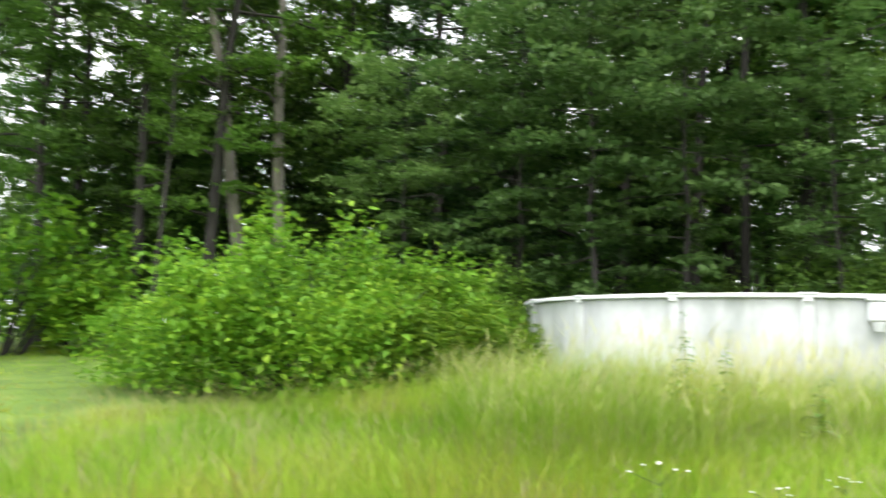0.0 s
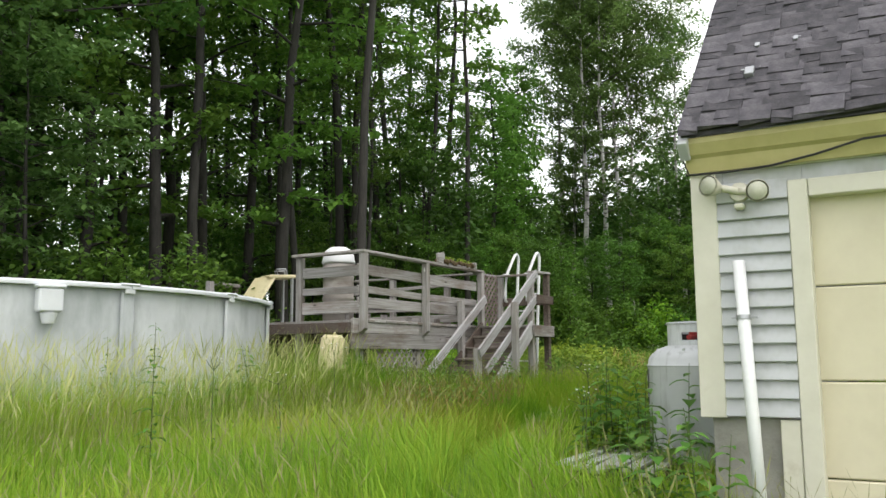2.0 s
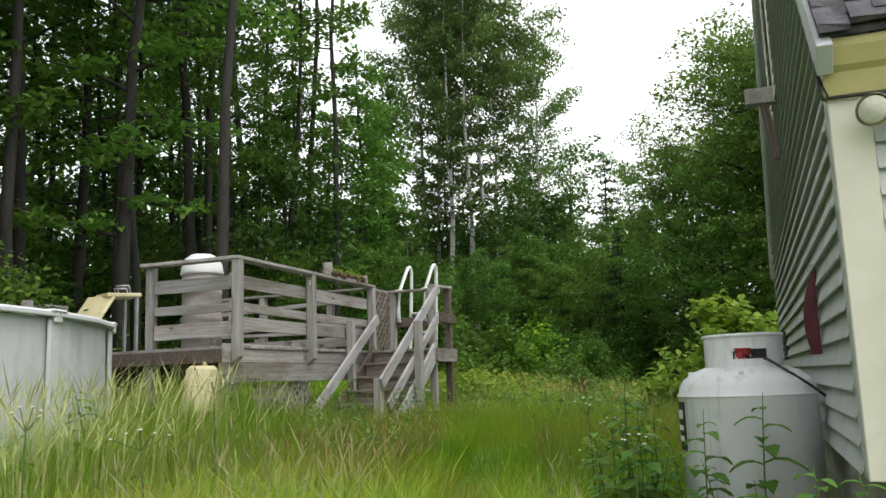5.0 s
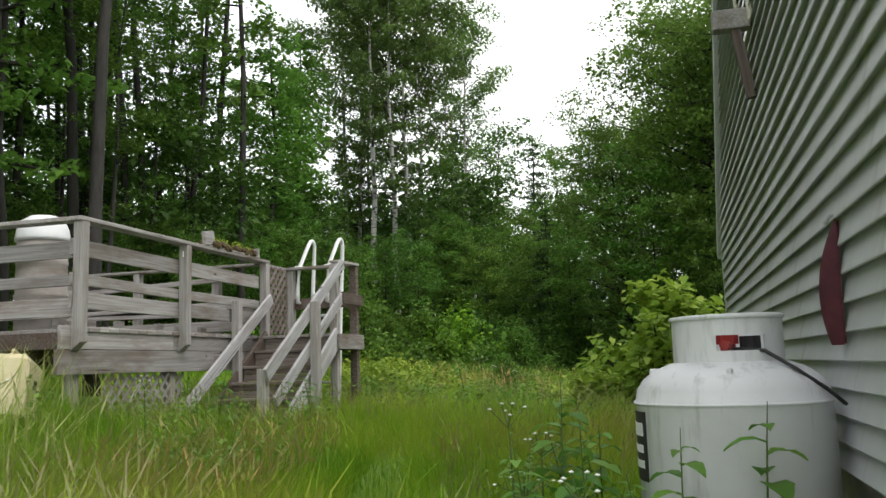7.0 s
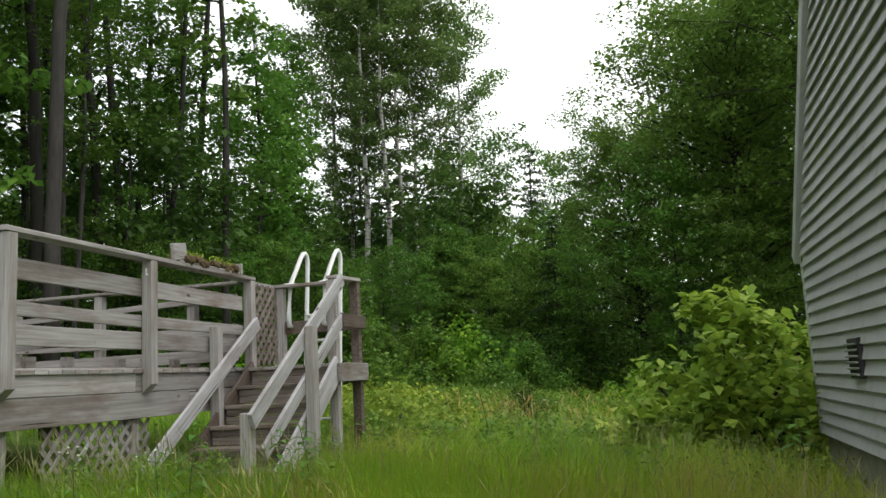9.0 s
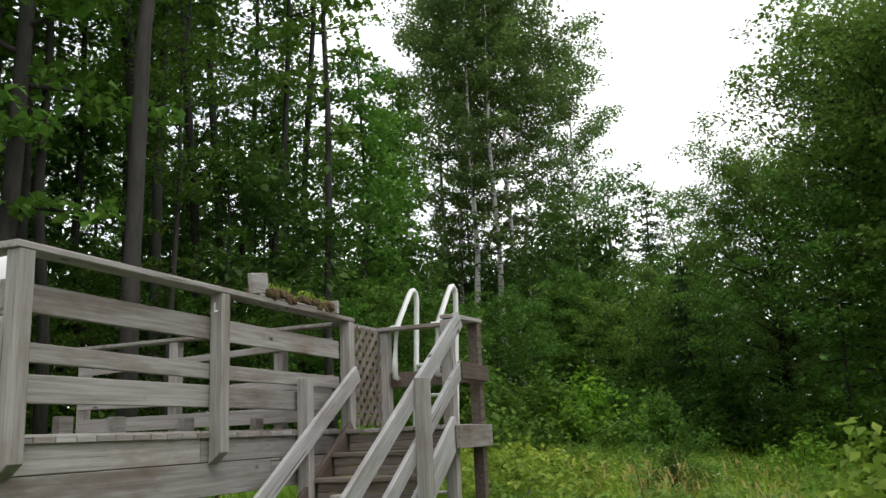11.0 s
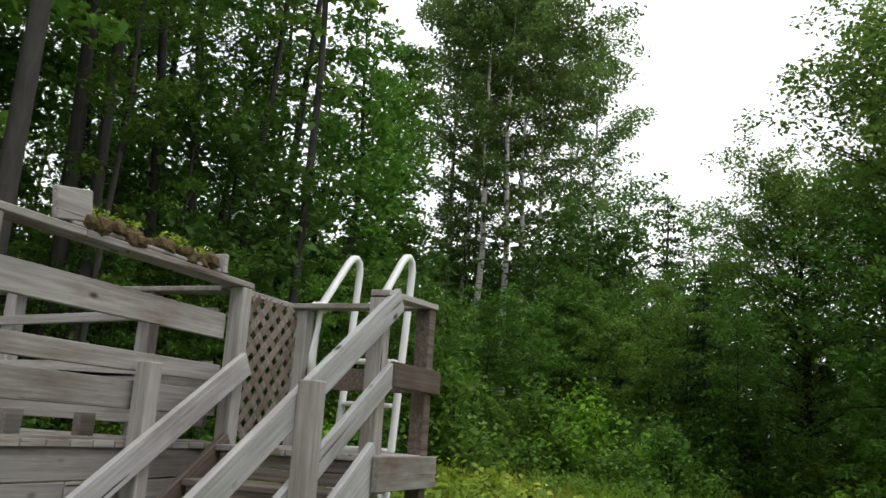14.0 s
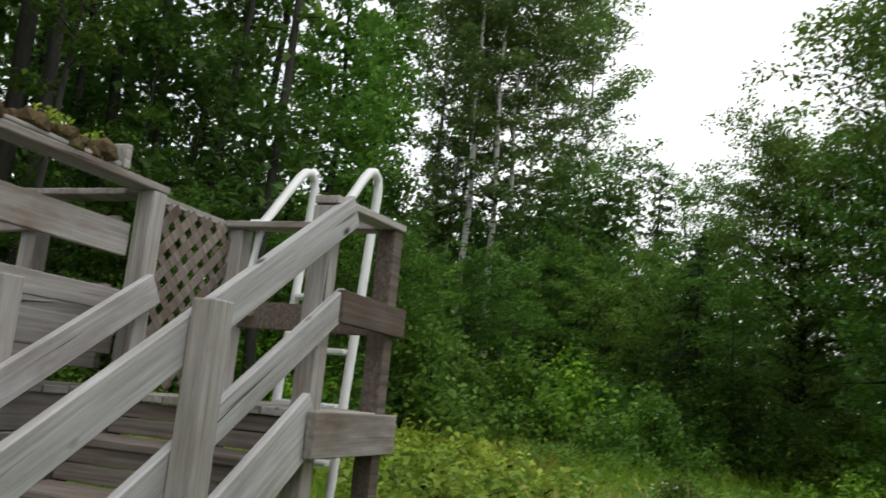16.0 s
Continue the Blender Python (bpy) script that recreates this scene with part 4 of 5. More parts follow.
def small_things():
    # plastic pipe leaning on the garage front
    pipe = thing("plastic_pipe", (0, 0, 0), "white plastic pipe leaning against the garage wall", "pipe")
    a, b = Vector((5.365, 1.705, 1.83)), Vector((5.20, 1.61, ground_z(5.2, 1.61) - 0.02))
    part("pipe_tube", tube([a, a.lerp(b, 0.5), b], 0.036, 16), M_PVC, pipe, smooth=True)
    q = a.lerp(b, 0.2)
    part("pipe_clamp", tube([q + (a - b).normalized() * 0.012, q - (a - b).normalized() * 0.012], 0.042, 16), M_METAL, pipe, "metal pipe clamp")
    part("clamp_strap", box(q + Vector((0.03, -0.075, -0.006)), q + Vector((0.036, 0.075, 0.008)), 0.002), M_METAL, pipe)
    # black cable sagging under the eave
    cab = thing("cable", (0, 0, 0), "black cable sagging under the eave", "cable")
    part("wire", tube([(5.36, 2.006, 2.60), (5.375, 2.008, 2.48), (5.385, 1.975, 2.385), (5.38, 1.75, 2.378), (5.37, 1.5, 2.385), (5.355, 1.25, 2.42), (5.33, 1.0, 2.47), (5.31, 0.5, 2.48)], 0.007, 6), M_BLACK, cab, smooth=True)
    part("wire", tube([(5.39, 1.994, 2.385), (5.5, 1.994, 2.47), (5.62, 1.994, 2.68), (5.72, 1.994, 2.9)], 0.007, 6), M_BLACK, cab, smooth=True)
    # maroon shell hung on the side wall by the tank
    shell = thing("maroon_lid", (6.83, GABLE_Y + 0.02, 1.64), "curved maroon plastic lid hung on the siding", "lid")
    bm = bmesh.new()
    g0, g1 = [], []
    nu, nv = 8, 12
    for i in range(nu + 1):
        for j in range(nv + 1):
            u, v = i / nu * 2 - 1, j / nv * 2 - 1
            wdt = 0.055 * math.sqrt(max(0.02, 1 - 0.95 * v * v))
            d = (0.03 + 0.05 * (1 - v * v) - 0.025 * v) * (1 - 0.75 * u * u) + 0.01
            g0.append(bm.verts.new((u * wdt, d, 0.235 * v)))
            g1.append(bm.verts.new((u * wdt * 0.97, d - 0.008, 0.23 * v)))
    for grid, flip in ((g0, 1), (g1, 0)):
        for i in range(nu):
            for j in range(nv):
                q = (grid[i * (nv + 1) + j], grid[(i + 1) * (nv + 1) + j], grid[(i + 1) * (nv + 1) + j + 1], grid[i * (nv + 1) + j + 1])
                bm.faces.new(q if flip else q[::-1])
    part("lid_shell", bm, M_MAROON, shell, smooth=True)
    part("lid_hook", tube([(0, 0.05, 0.22), (0, 0.03, 0.25), (0, 0.0, 0.255)], 0.008, 6), M_METAL, shell)
    # louvred vent low on the side wall
    vent = thing("wall_vent", (11.4, GABLE_Y + 0.022, 1.57), "dark louvred vent box on the siding", "vent")
    part("vent_box", box((-0.17, 0.0, -0.14), (0.17, 0.035, 0.14), 0.006), M_BLACK, vent)
    for k in range(6):
        part("louvre", box((-0.155, 0.037, -0.12 + 0.042 * k), (0.155, 0.06, -0.105 + 0.042 * k), 0.003), M_METAL, vent)
    # bracketed timber shelf under the loft opening
    br = thing("wall_bracket", (8.95, GABLE_Y + 0.02, 3.0), "weathered timber bracket arm under the loft window", "bracket")
    part("bracket_arm", box((-0.05, 0.0, 0.46), (0.05, 0.24, 0.59), 0.006), M_WOOD, br)
    part("brace", bar((0, 0.03, 0.0), (0, 0.10, 0.46), 0.06, 0.06, up=(0, 1, 0)), M_WOOD_DARK, br)
    win = thing("window_1", (9.25, GABLE_Y, 3.48), "loft window with light grey trim in the gable", "window", kind="structure")
    for lo, hi in (((-0.42, 0.021, 0.0), (-0.32, 0.045, 1.3)), ((0.32, 0.021, 0.0), (0.42, 0.045, 1.3)), ((-0.42, 0.021, 1.304), (0.42, 0.045, 1.4))):
        part("window_trim", box(lo, hi, 0.004), M_TRIM, win)
    part("window_pane", box((-0.316, 0.021, 0.0), (0.316, 0.03, 1.3), 0.002), M_GLASS, win, "dark glass pane")
    # yellowed plastic can by the deck
    can = thing("plastic_can", pose(8.16, 6.90, ground_z(8.16, 6.90) - 0.03, 3, 15, 25), "yellowed square plastic can tilted in the grass", "container")
    part("can_body", box((-0.185, -0.14, 0.0), (0.185, 0.14, 0.45), 0.04), M_BUCKET, can)
    part("can_cap", tube([(0.06, 0.05, 0.455), (0.06, 0.05, 0.495)], 0.03, 12), M_BUCKET, can)
    part("can_handle", tube([(-0.1, 0, 0.455), (-0.09, 0, 0.49), (0.0, 0, 0.495), (0.01, 0, 0.455)], 0.012, 8), M_BUCKET, can)
    part("can_stain", box((-0.02, -0.144, 0.24), (0.05, -0.141, 0.30), 0.0), M_BLACK, can)
    # white filter drum on the deck
    drum = thing("pool_filter", (10.05, 8.25, DECK_Z + 0.005), "tall pale plastic pool filter tank with domed lid", "filter")
    part("filter_body", lathe([(0.20, 0.0), (0.225, 0.02), (0.225, 0.30), (0.235, 0.32), (0.235, 0.34), (0.222, 0.36), (0.222, 0.62), (0.23, 0.64), (0.222, 0.66), (0.222, 0.84)], 36), M_FILTER, drum, smooth=True)
    part("filter_lid", lathe([(0.24, 0.842), (0.245, 0.87), (0.235, 0.90), (0.228, 0.96), (0.19, 1.04), (0.12, 1.085), (0.02, 1.10)], 36), M_PVC, drum, smooth=True)
    # planter trough on the cap rail
    pl = thing("planter", (0, 0, 0), "broken wooden planter full of moss on the deck rail", "planter")
    z = RAIL_Z + 0.045
    part("planter_end", box((-0.11, -0.02, 0.0), (0.10, 0.02, 0.15), 0.006, Matrix.Translation((11.68, DECK_Y - 0.075, z + 0.016)) @ Matrix.Rotation(radians(-9), 4, "Y")), M_WOOD, pl)
    part("planter_end", box((12.80, DECK_Y - 0.10, z - 0.003), (12.84, DECK_Y + 0.10, z + 0.11), 0.006), M_WOOD, pl)
    part("planter_base", box((11.664, DECK_Y - 0.09, z - 0.003), (12.797, DECK_Y + 0.09, z + 0.02), 0.006), M_WOOD, pl)
    bm = bmesh.new()
    rg = random.Random(7)
    for k in range(70):
        x = rg.uniform(11.72, 12.76)
        q = bmesh.ops.create_icosphere(bm, subdivisions=1, radius=rg.uniform(0.025, 0.055))["verts"]
        for v in q:
            v.co = Vector((x + v.co.x * 1.4, DECK_Y + rg.uniform(-0.005, 0.005) + v.co.y, z + 0.03 + v.co.z * rg.uniform(0.7, 1.3) + 0.02 * math.sin(k)))
        bmesh.ops.translate(bm, verts=q, vec=(0, rg.uniform(-0.09, 0.06), 0))
    part("moss", bm, M_MOSS, pl, "clumps of dry soil and moss")
    nr = np.random.default_rng(12)
    cs = np.concatenate([cluster(nr, (x, DECK_Y, z + 0.10), 0.07, 60) for x in (11.8, 11.95, 12.1, 12.4, 12.5, 12.72)])
    ob = new("planter_greenery", leaf_mesh("planter_greenery", cs, nr.uniform(0.015, 0.035, len(cs)), nr, M_LEAF_GRAPE))
    ob.parent = pl
    tagged(ob, kind="stuff")
    # wire hook on the corner post
    hook = thing("wire_hook", (0, 0, 0), "bent white wire hook on the deck post", "hook")
    part("hook_wire", tube([(CX - 0.05, DECK_Y - 0.06, 2.60), (CX - 0.16, DECK_Y - 0.12, 2.575), (CX - 0.175, DECK_Y - 0.13, 2.63)], 0.006, 6), M_PVC, hook)
    # pool skimmer box and steps
    a = math.atan2(-3.5, -1.15)
    sk = thing("pool_skimmer", pose(POOL_X, POOL_Y, RIM_Z, 0, 0, math.degrees(a)), "cream plastic skimmer box on the pool wall", "skimmer")
    part("skimmer_box", box((POOL_R + 0.01, -0.10, -0.25), (POOL_R + 0.15, 0.10, -0.05), 0.015), M_POOL_RIM, sk)
    part("skimmer_lid", box((POOL_R + 0.005, -0.115, -0.048), (POOL_R + 0.16, 0.115, -0.02), 0.008), M_POOL_RIM, sk)
    part("skimmer_foot", lathe([(0.05, 0), (0.07, 0.08), (0.07, 0.09)], 16), M_POOL_RIM, sk).matrix_local = pose(POOL_R + 0.08, 0, -0.345)
    # slide seat and bench on the far side of the pool
    sl = thing("pool_slide", (11.5, 11.0, DECK_Z + 0.005), "cream plastic pool slide standing on the deck", "slide")
    part("slide_panel", bar((-0.52, -0.02, 0.28), (0.02, -0.0, 0.90), 0.46, 0.05, 0.012), M_BUCKET, sl)
    part("slide_top", bar((0.0, 0.0, 0.91), (0.46, -0.22, 0.93), 0.42, 0.06, 0.014), M_BUCKET, sl)
    for x, y in ((0.34, -0.34), (0.42, -0.06), (-0.46, 0.16), (-0.46, -0.18)):
        part("slide_leg", bar((x, y, 0.90 if x > 0 else 0.33), (x, y, 0.0), 0.045, 0.045, up=(1, 0, 0)), M_METAL, sl)
    for y in (-0.28, -0.02):
        part("hand_loop", tube([(0.25 + y, y - 0.05, 0.93), (0.22 + y, y - 0.03, 1.03), (0.36 + y, y - 0.13, 1.04), (0.38 + y, y - 0.15, 0.94)], 0.014, 8), M_METAL, sl, smooth=True)
    be = thing("plank_bench", (11.35, 12.3, DECK_Z + 0.005), "grey plank bench at the back of the deck", "bench")
    part("bench_plank", bar((-0.55, 0.40, 0.93), (0.45, -0.40, 0.80), 0.3, 0.06), M_WOOD, be)
    for p in ((-0.5, 0.35), (0.4, -0.35)):
        part("bench_leg", bar((p[0], p[1], 0.84), (p[0], p[1], 0.0), 0.08, 0.08, up=(1, 0, 0)), M_WOOD_DARK, be)
    # stack of old boards in the grass by the wall
    st = thing("board_stack", (6.35, 2.74, ground_z(6.35, 2.74) + 0.17), "stack of bleached old boards lying in the grass", "boards")
    for k in range(6):
        part("stack_board", bar((-0.55, -0.3 + 0.12 * k, 0.02 * (k % 3)), (0.6, -0.22 + 0.11 * k, 0.03 + 0.02 * (k % 2)), 0.1, 0.025), M_WOOD_PALE, st)
    for x in (-0.4, 0.4):
        part("stack_bearer", box((x - 0.04, -0.34, -0.16), (x + 0.04, 0.34, -0.02), 0.004), M_WOOD_DARK, st)


M_GLASS = surface("dark_window_glass", [(0.3, (0.02, 0.025, 0.03)), (0.7, (0.03, 0.035, 0.04))], 2, 0.06, 0.0)
M_FILTER = surface("dirty_filter_plastic", [(0.3, (0.42, 0.38, 0.35)), (0.7, (0.58, 0.55, 0.52))], 2.5, 0.55, 0.1, None, 30, dirt=((0.27, 0.22, 0.18), 0.45, 0.8), dirt_scale=2.5, dirt_stretch=(0.7, 0.7, 2.5))
small_things()


# ---- trees ----
def make_tree(name, label, seed, height, r0, crown_lo, crown_r, limbs, leaves, leaf, bark, foliage, top=0.35, rise=0.5, flat=0.55, lean=0.0, droop=0.35, fill=0.30, conifer=False, stems=1):
    """A tree: tapered crooked trunk, limbs that leave it, and a crown of leaf clumps round the limbs."""
    rng = np.random.default_rng(seed)
    root = thing(name, (0, 0, 0), label, "tree", "woodland trees")
    wood = bmesh.new()
    limb_bm = bmesh.new()
    centres = []
    weight = []
    for s in range(stems):
        az0 = rng.uniform(0, 6.28)
        ln = lean if s == 0 else lean + 0.12
        trunk = []
        wob = rng.normal(0, 0.012 * height, (9, 2)).cumsum(0) * 0.5
        for k in range(9):
            f = k / 8
            trunk.append((ln * height * f * math.cos(az0) + (wob[k, 0] if k else 0) + 0.25 * s * math.cos(az0), ln * height * f * math.sin(az0) + (wob[k, 1] if k else 0) + 0.25 * s * math.sin(az0), height * f * 0.97 - (0.3 if k == 0 else 0)))
        radii = [max(0.012, r0 * (1.25 if k == 0 else 1.0) * (1 - 0.93 * (k / 8) ** 1.1)) for k in range(9)]
        add_tube(wood, trunk, radii, 9)
        tr = np.array(trunk)
        for i in range(limbs):
            f = crown_lo / height + (1 - crown_lo / height) * ((i + rng.uniform(0, 0.9)) / limbs) ** 0.9
            f = min(f, 0.985)
            q = f * 8
            j = min(int(q), 7)
            p0 = tr[j] + (tr[j + 1] - tr[j]) * (q - j)
            rel = (f - crown_lo / height) / (1 - crown_lo / height)
            if conifer:
                length = crown_r * (1.02 - rel) * rng.uniform(0.75, 1.1) + 0.15
            else:
                length = crown_r * (math.sin(math.pi * min(1, 0.22 + 0.78 * (1 - rel) ** (1 - top))) * 0.75 + 0.25) * rng.uniform(0.55, 1.15)
            az = i * 2.4 + rng.uniform(-0.5, 0.5)
            el = (rng.normal(-0.12, 0.08) if conifer else rng.normal(rise * (0.5 + rel), 0.18))
            d = np.array([math.cos(az) * math.cos(el), math.sin(az) * math.cos(el), math.sin(el)])
            bend = np.array([0, 0, -0.16 * length if not conifer else -0.10 * length])
            pts = [p0 + d * length * g + bend * g * g + rng.normal(0, 0.03 * length, 3) * (g > 0) for g in (0, 0.35, 0.7, 1.0)]
            rr = max(0.012, r0 * 0.38 * (1 - rel * 0.75))
            add_tube(limb_bm, pts, [rr, rr * 0.7, rr * 0.42, 0.006], 4, False)
            nc = 4 if conifer else 5
            for g in np.linspace(0.35 if not conifer else 0.2, 1.05, nc):
                c = p0 + d * length * g + bend * g * g + rng.normal(0, 0.10 * length, 3) * np.array([1, 1, 0.6 if not conifer else 0.15])
                centres.append(c)
                weight.append((fill * length * (1.15 - 0.45 * g) + 0.18) * rng.uniform(0.7, 1.25))
    w = np.array(weight)
    share = (w ** 1.8) / (w ** 1.8).sum()
    pts = []
    for c, r, sh in zip(centres, w, share):
        k = max(4, int(leaves * sh))
        pts.append(cluster(rng, c, r, k, flat if not conifer else 0.22))
    pts = np.concatenate(pts)
    pts[:, 2] = np.maximum(pts[:, 2], 0.05)
    part("trunk", wood, bark, root, smooth=True)
    tagged(part("branchwork", limb_bm, M_BARK_LIMB if bark in (M_BARK_BIRCH, M_BARK_ASH) else bark, root, smooth=True), kind="stuff")
    crown = new("crown", leaf_mesh("crown", pts, rng.uniform(0.65, 1.3, len(pts)) * leaf, rng, foliage, droop, 1.0 if not conifer else 1.5))
    crown.parent = root
    return root


def make_bush(name, label, seed, r, h, leaves, leaf, foliage, stems=14, category="bush", mounds=16, stretch=1.0):
    """A thicket: arching stems from one foot, covered in mounded leaf clumps right down to the grass."""
    rng = np.random.default_rng(seed)
    root = thing(name, (0, 0, 0), label, category, "undergrowth")
    bm = bmesh.new()
    pts = []
    for i in range(mounds):
        az, q = rng.uniform(0, 6.28), math.sqrt(rng.uniform(0.0, 1.0))
        x, y = stretch * r * q * math.cos(az), r * q * math.sin(az)
        z = h * (1 - 0.6 * q * q) * rng.uniform(0.55, 1.0)
        rad = r * rng.uniform(0.22, 0.42)
        pts.append(cluster(rng, (x, y, z - rad * 0.5), rad, leaves // (2 * mounds), 0.7))
        k = leaves // (2 * mounds)
        low = cluster(rng, (x, y, z * 0.45), rad * 1.1, k, 1.0)
        pts.append(low)
        if i < stems:
            add_tube(bm, [(x * 0.2, y * 0.2, -0.1), (x * 0.55, y * 0.55, z * 0.6), (x, y, z * 0.97), (x * 1.15, y * 1.15, z * 1.06)], [0.03, 0.022, 0.012, 0.004], 5)
            tip = np.array([x * 1.1, y * 1.1, z * 1.03])
            pts.append(tip + rng.normal(0, 0.10 * r, (max(6, leaves // 90), 3)))
    pts = np.concatenate(pts)
    pts[:, 2] = np.abs(pts[:, 2]) + 0.02
    tagged(part("stalk", bm, M_BARK, root), kind="stuff")
    ob = new("foliage", leaf_mesh("foliage", pts, rng.uniform(0.6, 1.3, len(pts)) * leaf, rng, foliage, 0.3))
    ob.parent = root
    return root


def polar(ox, oy, deg, d):
    return ox + d * math.cos(radians(deg)), oy + d * math.sin(radians(deg))


def stand(tree, x, y, yaw, size=1.0, first=[]):
    m = Matrix.Translation((x, y, ground_z(x, y) - 0.05)) @ Matrix.Rotation(yaw, 4, "Z") @ Matrix.Scale(size, 4)
    if tree.name in first:
        return copy_thing(tree, m)
    first.append(tree.name)
    tree.matrix_basis = m
    return tree


maple_a = make_tree("maple_tree", "tall leafy maple with a dark trunk at the wood edge", 11, 17, 0.135, 2.6, 4.4, 30, 10400, 0.178, M_BARK, M_LEAF, fill=0.19, flat=0.38)
maple_b = make_tree("maple_tree", "tall spreading maple with deep green leaves", 12, 15, 0.14, 1.8, 4.2, 28, 9800, 0.178, M_BARK, M_LEAF_DARK, fill=0.19, flat=0.36)
slim_a = make_tree("slender_tree", "slender tall woodland tree with a thin bare trunk", 13, 18, 0.10, 5.0, 2.4, 26, 5000, 0.15, M_BARK, M_LEAF, fill=0.24)
slim_b = make_tree("slender_tree", "slender tall woodland tree with thin crooked trunk", 14, 16, 0.09, 3.5, 2.3, 26, 5000, 0.15, M_BARK, M_LEAF, lean=0.03, fill=0.24)
sapling = make_tree("young_tree", "young leafy tree branching near the ground", 15, 7.5, 0.06, 0.4, 2.3, 46, 5600, 0.165, M_BARK, M_LEAF, fill=0.20, flat=0.40)
birch = make_tree("birch_tree", "white-barked birch with a light airy crown", 16, 19, 0.15, 6.5, 3.5, 40, 10500, 0.165, M_BARK_BIRCH, M_LEAF_BIRCH, rise=0.7, fill=0.19)
vine = make_tree("vine_clad_tree", "narrow tree trunk clad in green climbing vines", 17, 9.5, 0.12, 0.3, 0.85, 44, 6000, 0.14, M_BARK, M_LEAF, rise=0.2, fill=0.45)
hemlock = make_tree("hemlock_tree", "dark hemlock with drooping layered branches", 18, 13, 0.18, 0.8, 3.0, 50, 7500, 0.145, M_BARK, M_LEAF_FIR, conifer=True)
willow = make_tree("broad_tree", "broad dense tree leafy down to the ground", 19, 10, 0.20, 0.5, 3.9, 120, 38000, 0.125, M_BARK, M_LEAF_BROAD, top=0.3, rise=0.55, fill=0.15, flat=0.62)
shade = make_tree("young_tree", "shaded young maple with layered drooping sprays", 25, 8.0, 0.07, 0.6, 2.7, 40, 6400, 0.17, M_BARK, M_LEAF_SHADE, fill=0.22, flat=0.22, rise=0.25)
ash = make_tree("ash_tree", "pale-barked ash with twin trunks", 20, 15, 0.16, 4.5, 3.4, 26, 8000, 0.16, M_BARK_ASH, M_LEAF, stems=2, fill=0.22)
pole = make_tree("slender_tree", "tall bare-trunked woodland tree with a small high crown", 24, 18, 0.085, 6.0, 2.3, 24, 3400, 0.16, M_BARK, M_LEAF, fill=0.22, lean=0.015)
bush_a = make_bush("bush", "dense green thicket at the wood edge", 21, 1.8, 2.2, 4200, 0.135, M_LEAF)
bush_b = make_bush("bush", "bright green leafy thicket", 22, 1.6, 1.7, 4200, 0.12, M_LEAF_BUSH)

tr = random.Random(5)
O0, O1, O2 = (-0.97, -0.41), (-0.34, 0.27), (7.76, 4.31)
# trees told apart one by one
for tree, o, deg, d, size in (
    (maple_a, O0, 96.5, 19, 1.05), (ash, O0, 92.5, 20, 1.05), (maple_b, O0, 101.5, 20, 0.95), (maple_a, O0, 105, 24, 1.0), (maple_b, O0, 111, 18, 0.9), (slim_b, O0, 99.0, 17, 0.6),
    (maple_b, O0, 107, 22, 1.0), (maple_a, O0, 88, 24, 1.0), (hemlock, O0, 76, 18.5, 1.0), (hemlock, O0, 82, 21, 1.05),
    (maple_b, O1, 58.1, 16.5, 1.05), (shade, O0, 70.5, 15.4, 0.95), (shade, O0, 65, 15.8, 1.0), (shade, O1, 56, 15.6, 0.8), (shade, O0, 76, 16.5, 0.9), (shade, O0, 84, 17.0, 0.8),
    (maple_a, O1, 48.9, 19, 1.0), (slim_a, O1, 40.3, 22, 1.0), (pole, O1, 36.6, 23, 1.3), (pole, O1, 37.6, 23.5, 1.2), (slim_b, O1, 35.0, 22, 1.1),
    (slim_a, O2, 46.3, 17, 1.0), (slim_b, O2, 44.0, 16, 1.1), (slim_a, O2, 40.9, 18, 1.0), (slim_b, O2, 37.4, 15, 0.9), (pole, O2, 42.5, 20, 1.2),
    (vine, O2, 26.1, 21, 1.0), (vine, O2, 30.0, 24, 1.05), (hemlock, O2, 23.4, 27, 0.62), (slim_b, O2, 20.2, 29, 1.0),
    (birch, O2, 18.6, 28, 0.95), (birch, O2, 17.3, 28, 1.0), (birch, O2, 15.2, 31, 0.9), (birch, O2, 20.9, 31, 1.0),
    (birch, O2, 13.6, 34, 0.85),
    (willow, O2, -10.0, 18.0, 0.95), (willow, O2, -19.0, 16.5, 1.0), (willow, O2, -1.5, 25.0, 0.85), (willow, O2, -12.0, 24.0, 1.0), (sapling, O2, -5.0, 16.5, 0.7), (sapling, O2, -10.5, 15.0, 0.7), (hemlock, O2, 4.5, 22, 0.42), (hemlock, O2, -9.0, 26, 1.1),
    (sapling, O2, 11.5, 25, 0.95), (sapling, O2, 8.0, 27, 1.0), (sapling, O2, 15.5, 22, 0.75), (sapling, O2, 20.5, 18, 0.62), (sapling, O2, 18.0, 20, 0.7), (sapling, O2, 23.5, 17, 0.65),
):
    x, y = polar(*o, deg, d)
    stand(tree, x, y, tr.uniform(0, 6.28), size)
# thin bare trunks standing in the edge of the wood
for k in range(13):
    x, y = polar(*O2, 30 + 24 * k / 12, 15.5 + 8 * ((k * 0.618) % 1.0))
    stand(pole, x, y, tr.uniform(0, 6.28), tr.uniform(0.7, 1.1))
for k in range(6):
    x, y = polar(*O1, 36 + 26 * k / 5, 17.5 + 7 * ((k * 0.618) % 1.0))
    stand(pole, x, y, tr.uniform(0, 6.28), tr.uniform(0.75, 1.15))
for k in range(8):
    x, y = polar(*O2, 35 + 21 * k / 7, 14.2 + 1.2 * ((k * 0.618) % 1.0))
    stand(sapling, x, y, tr.uniform(0, 6.28), tr.uniform(0.5, 0.72))
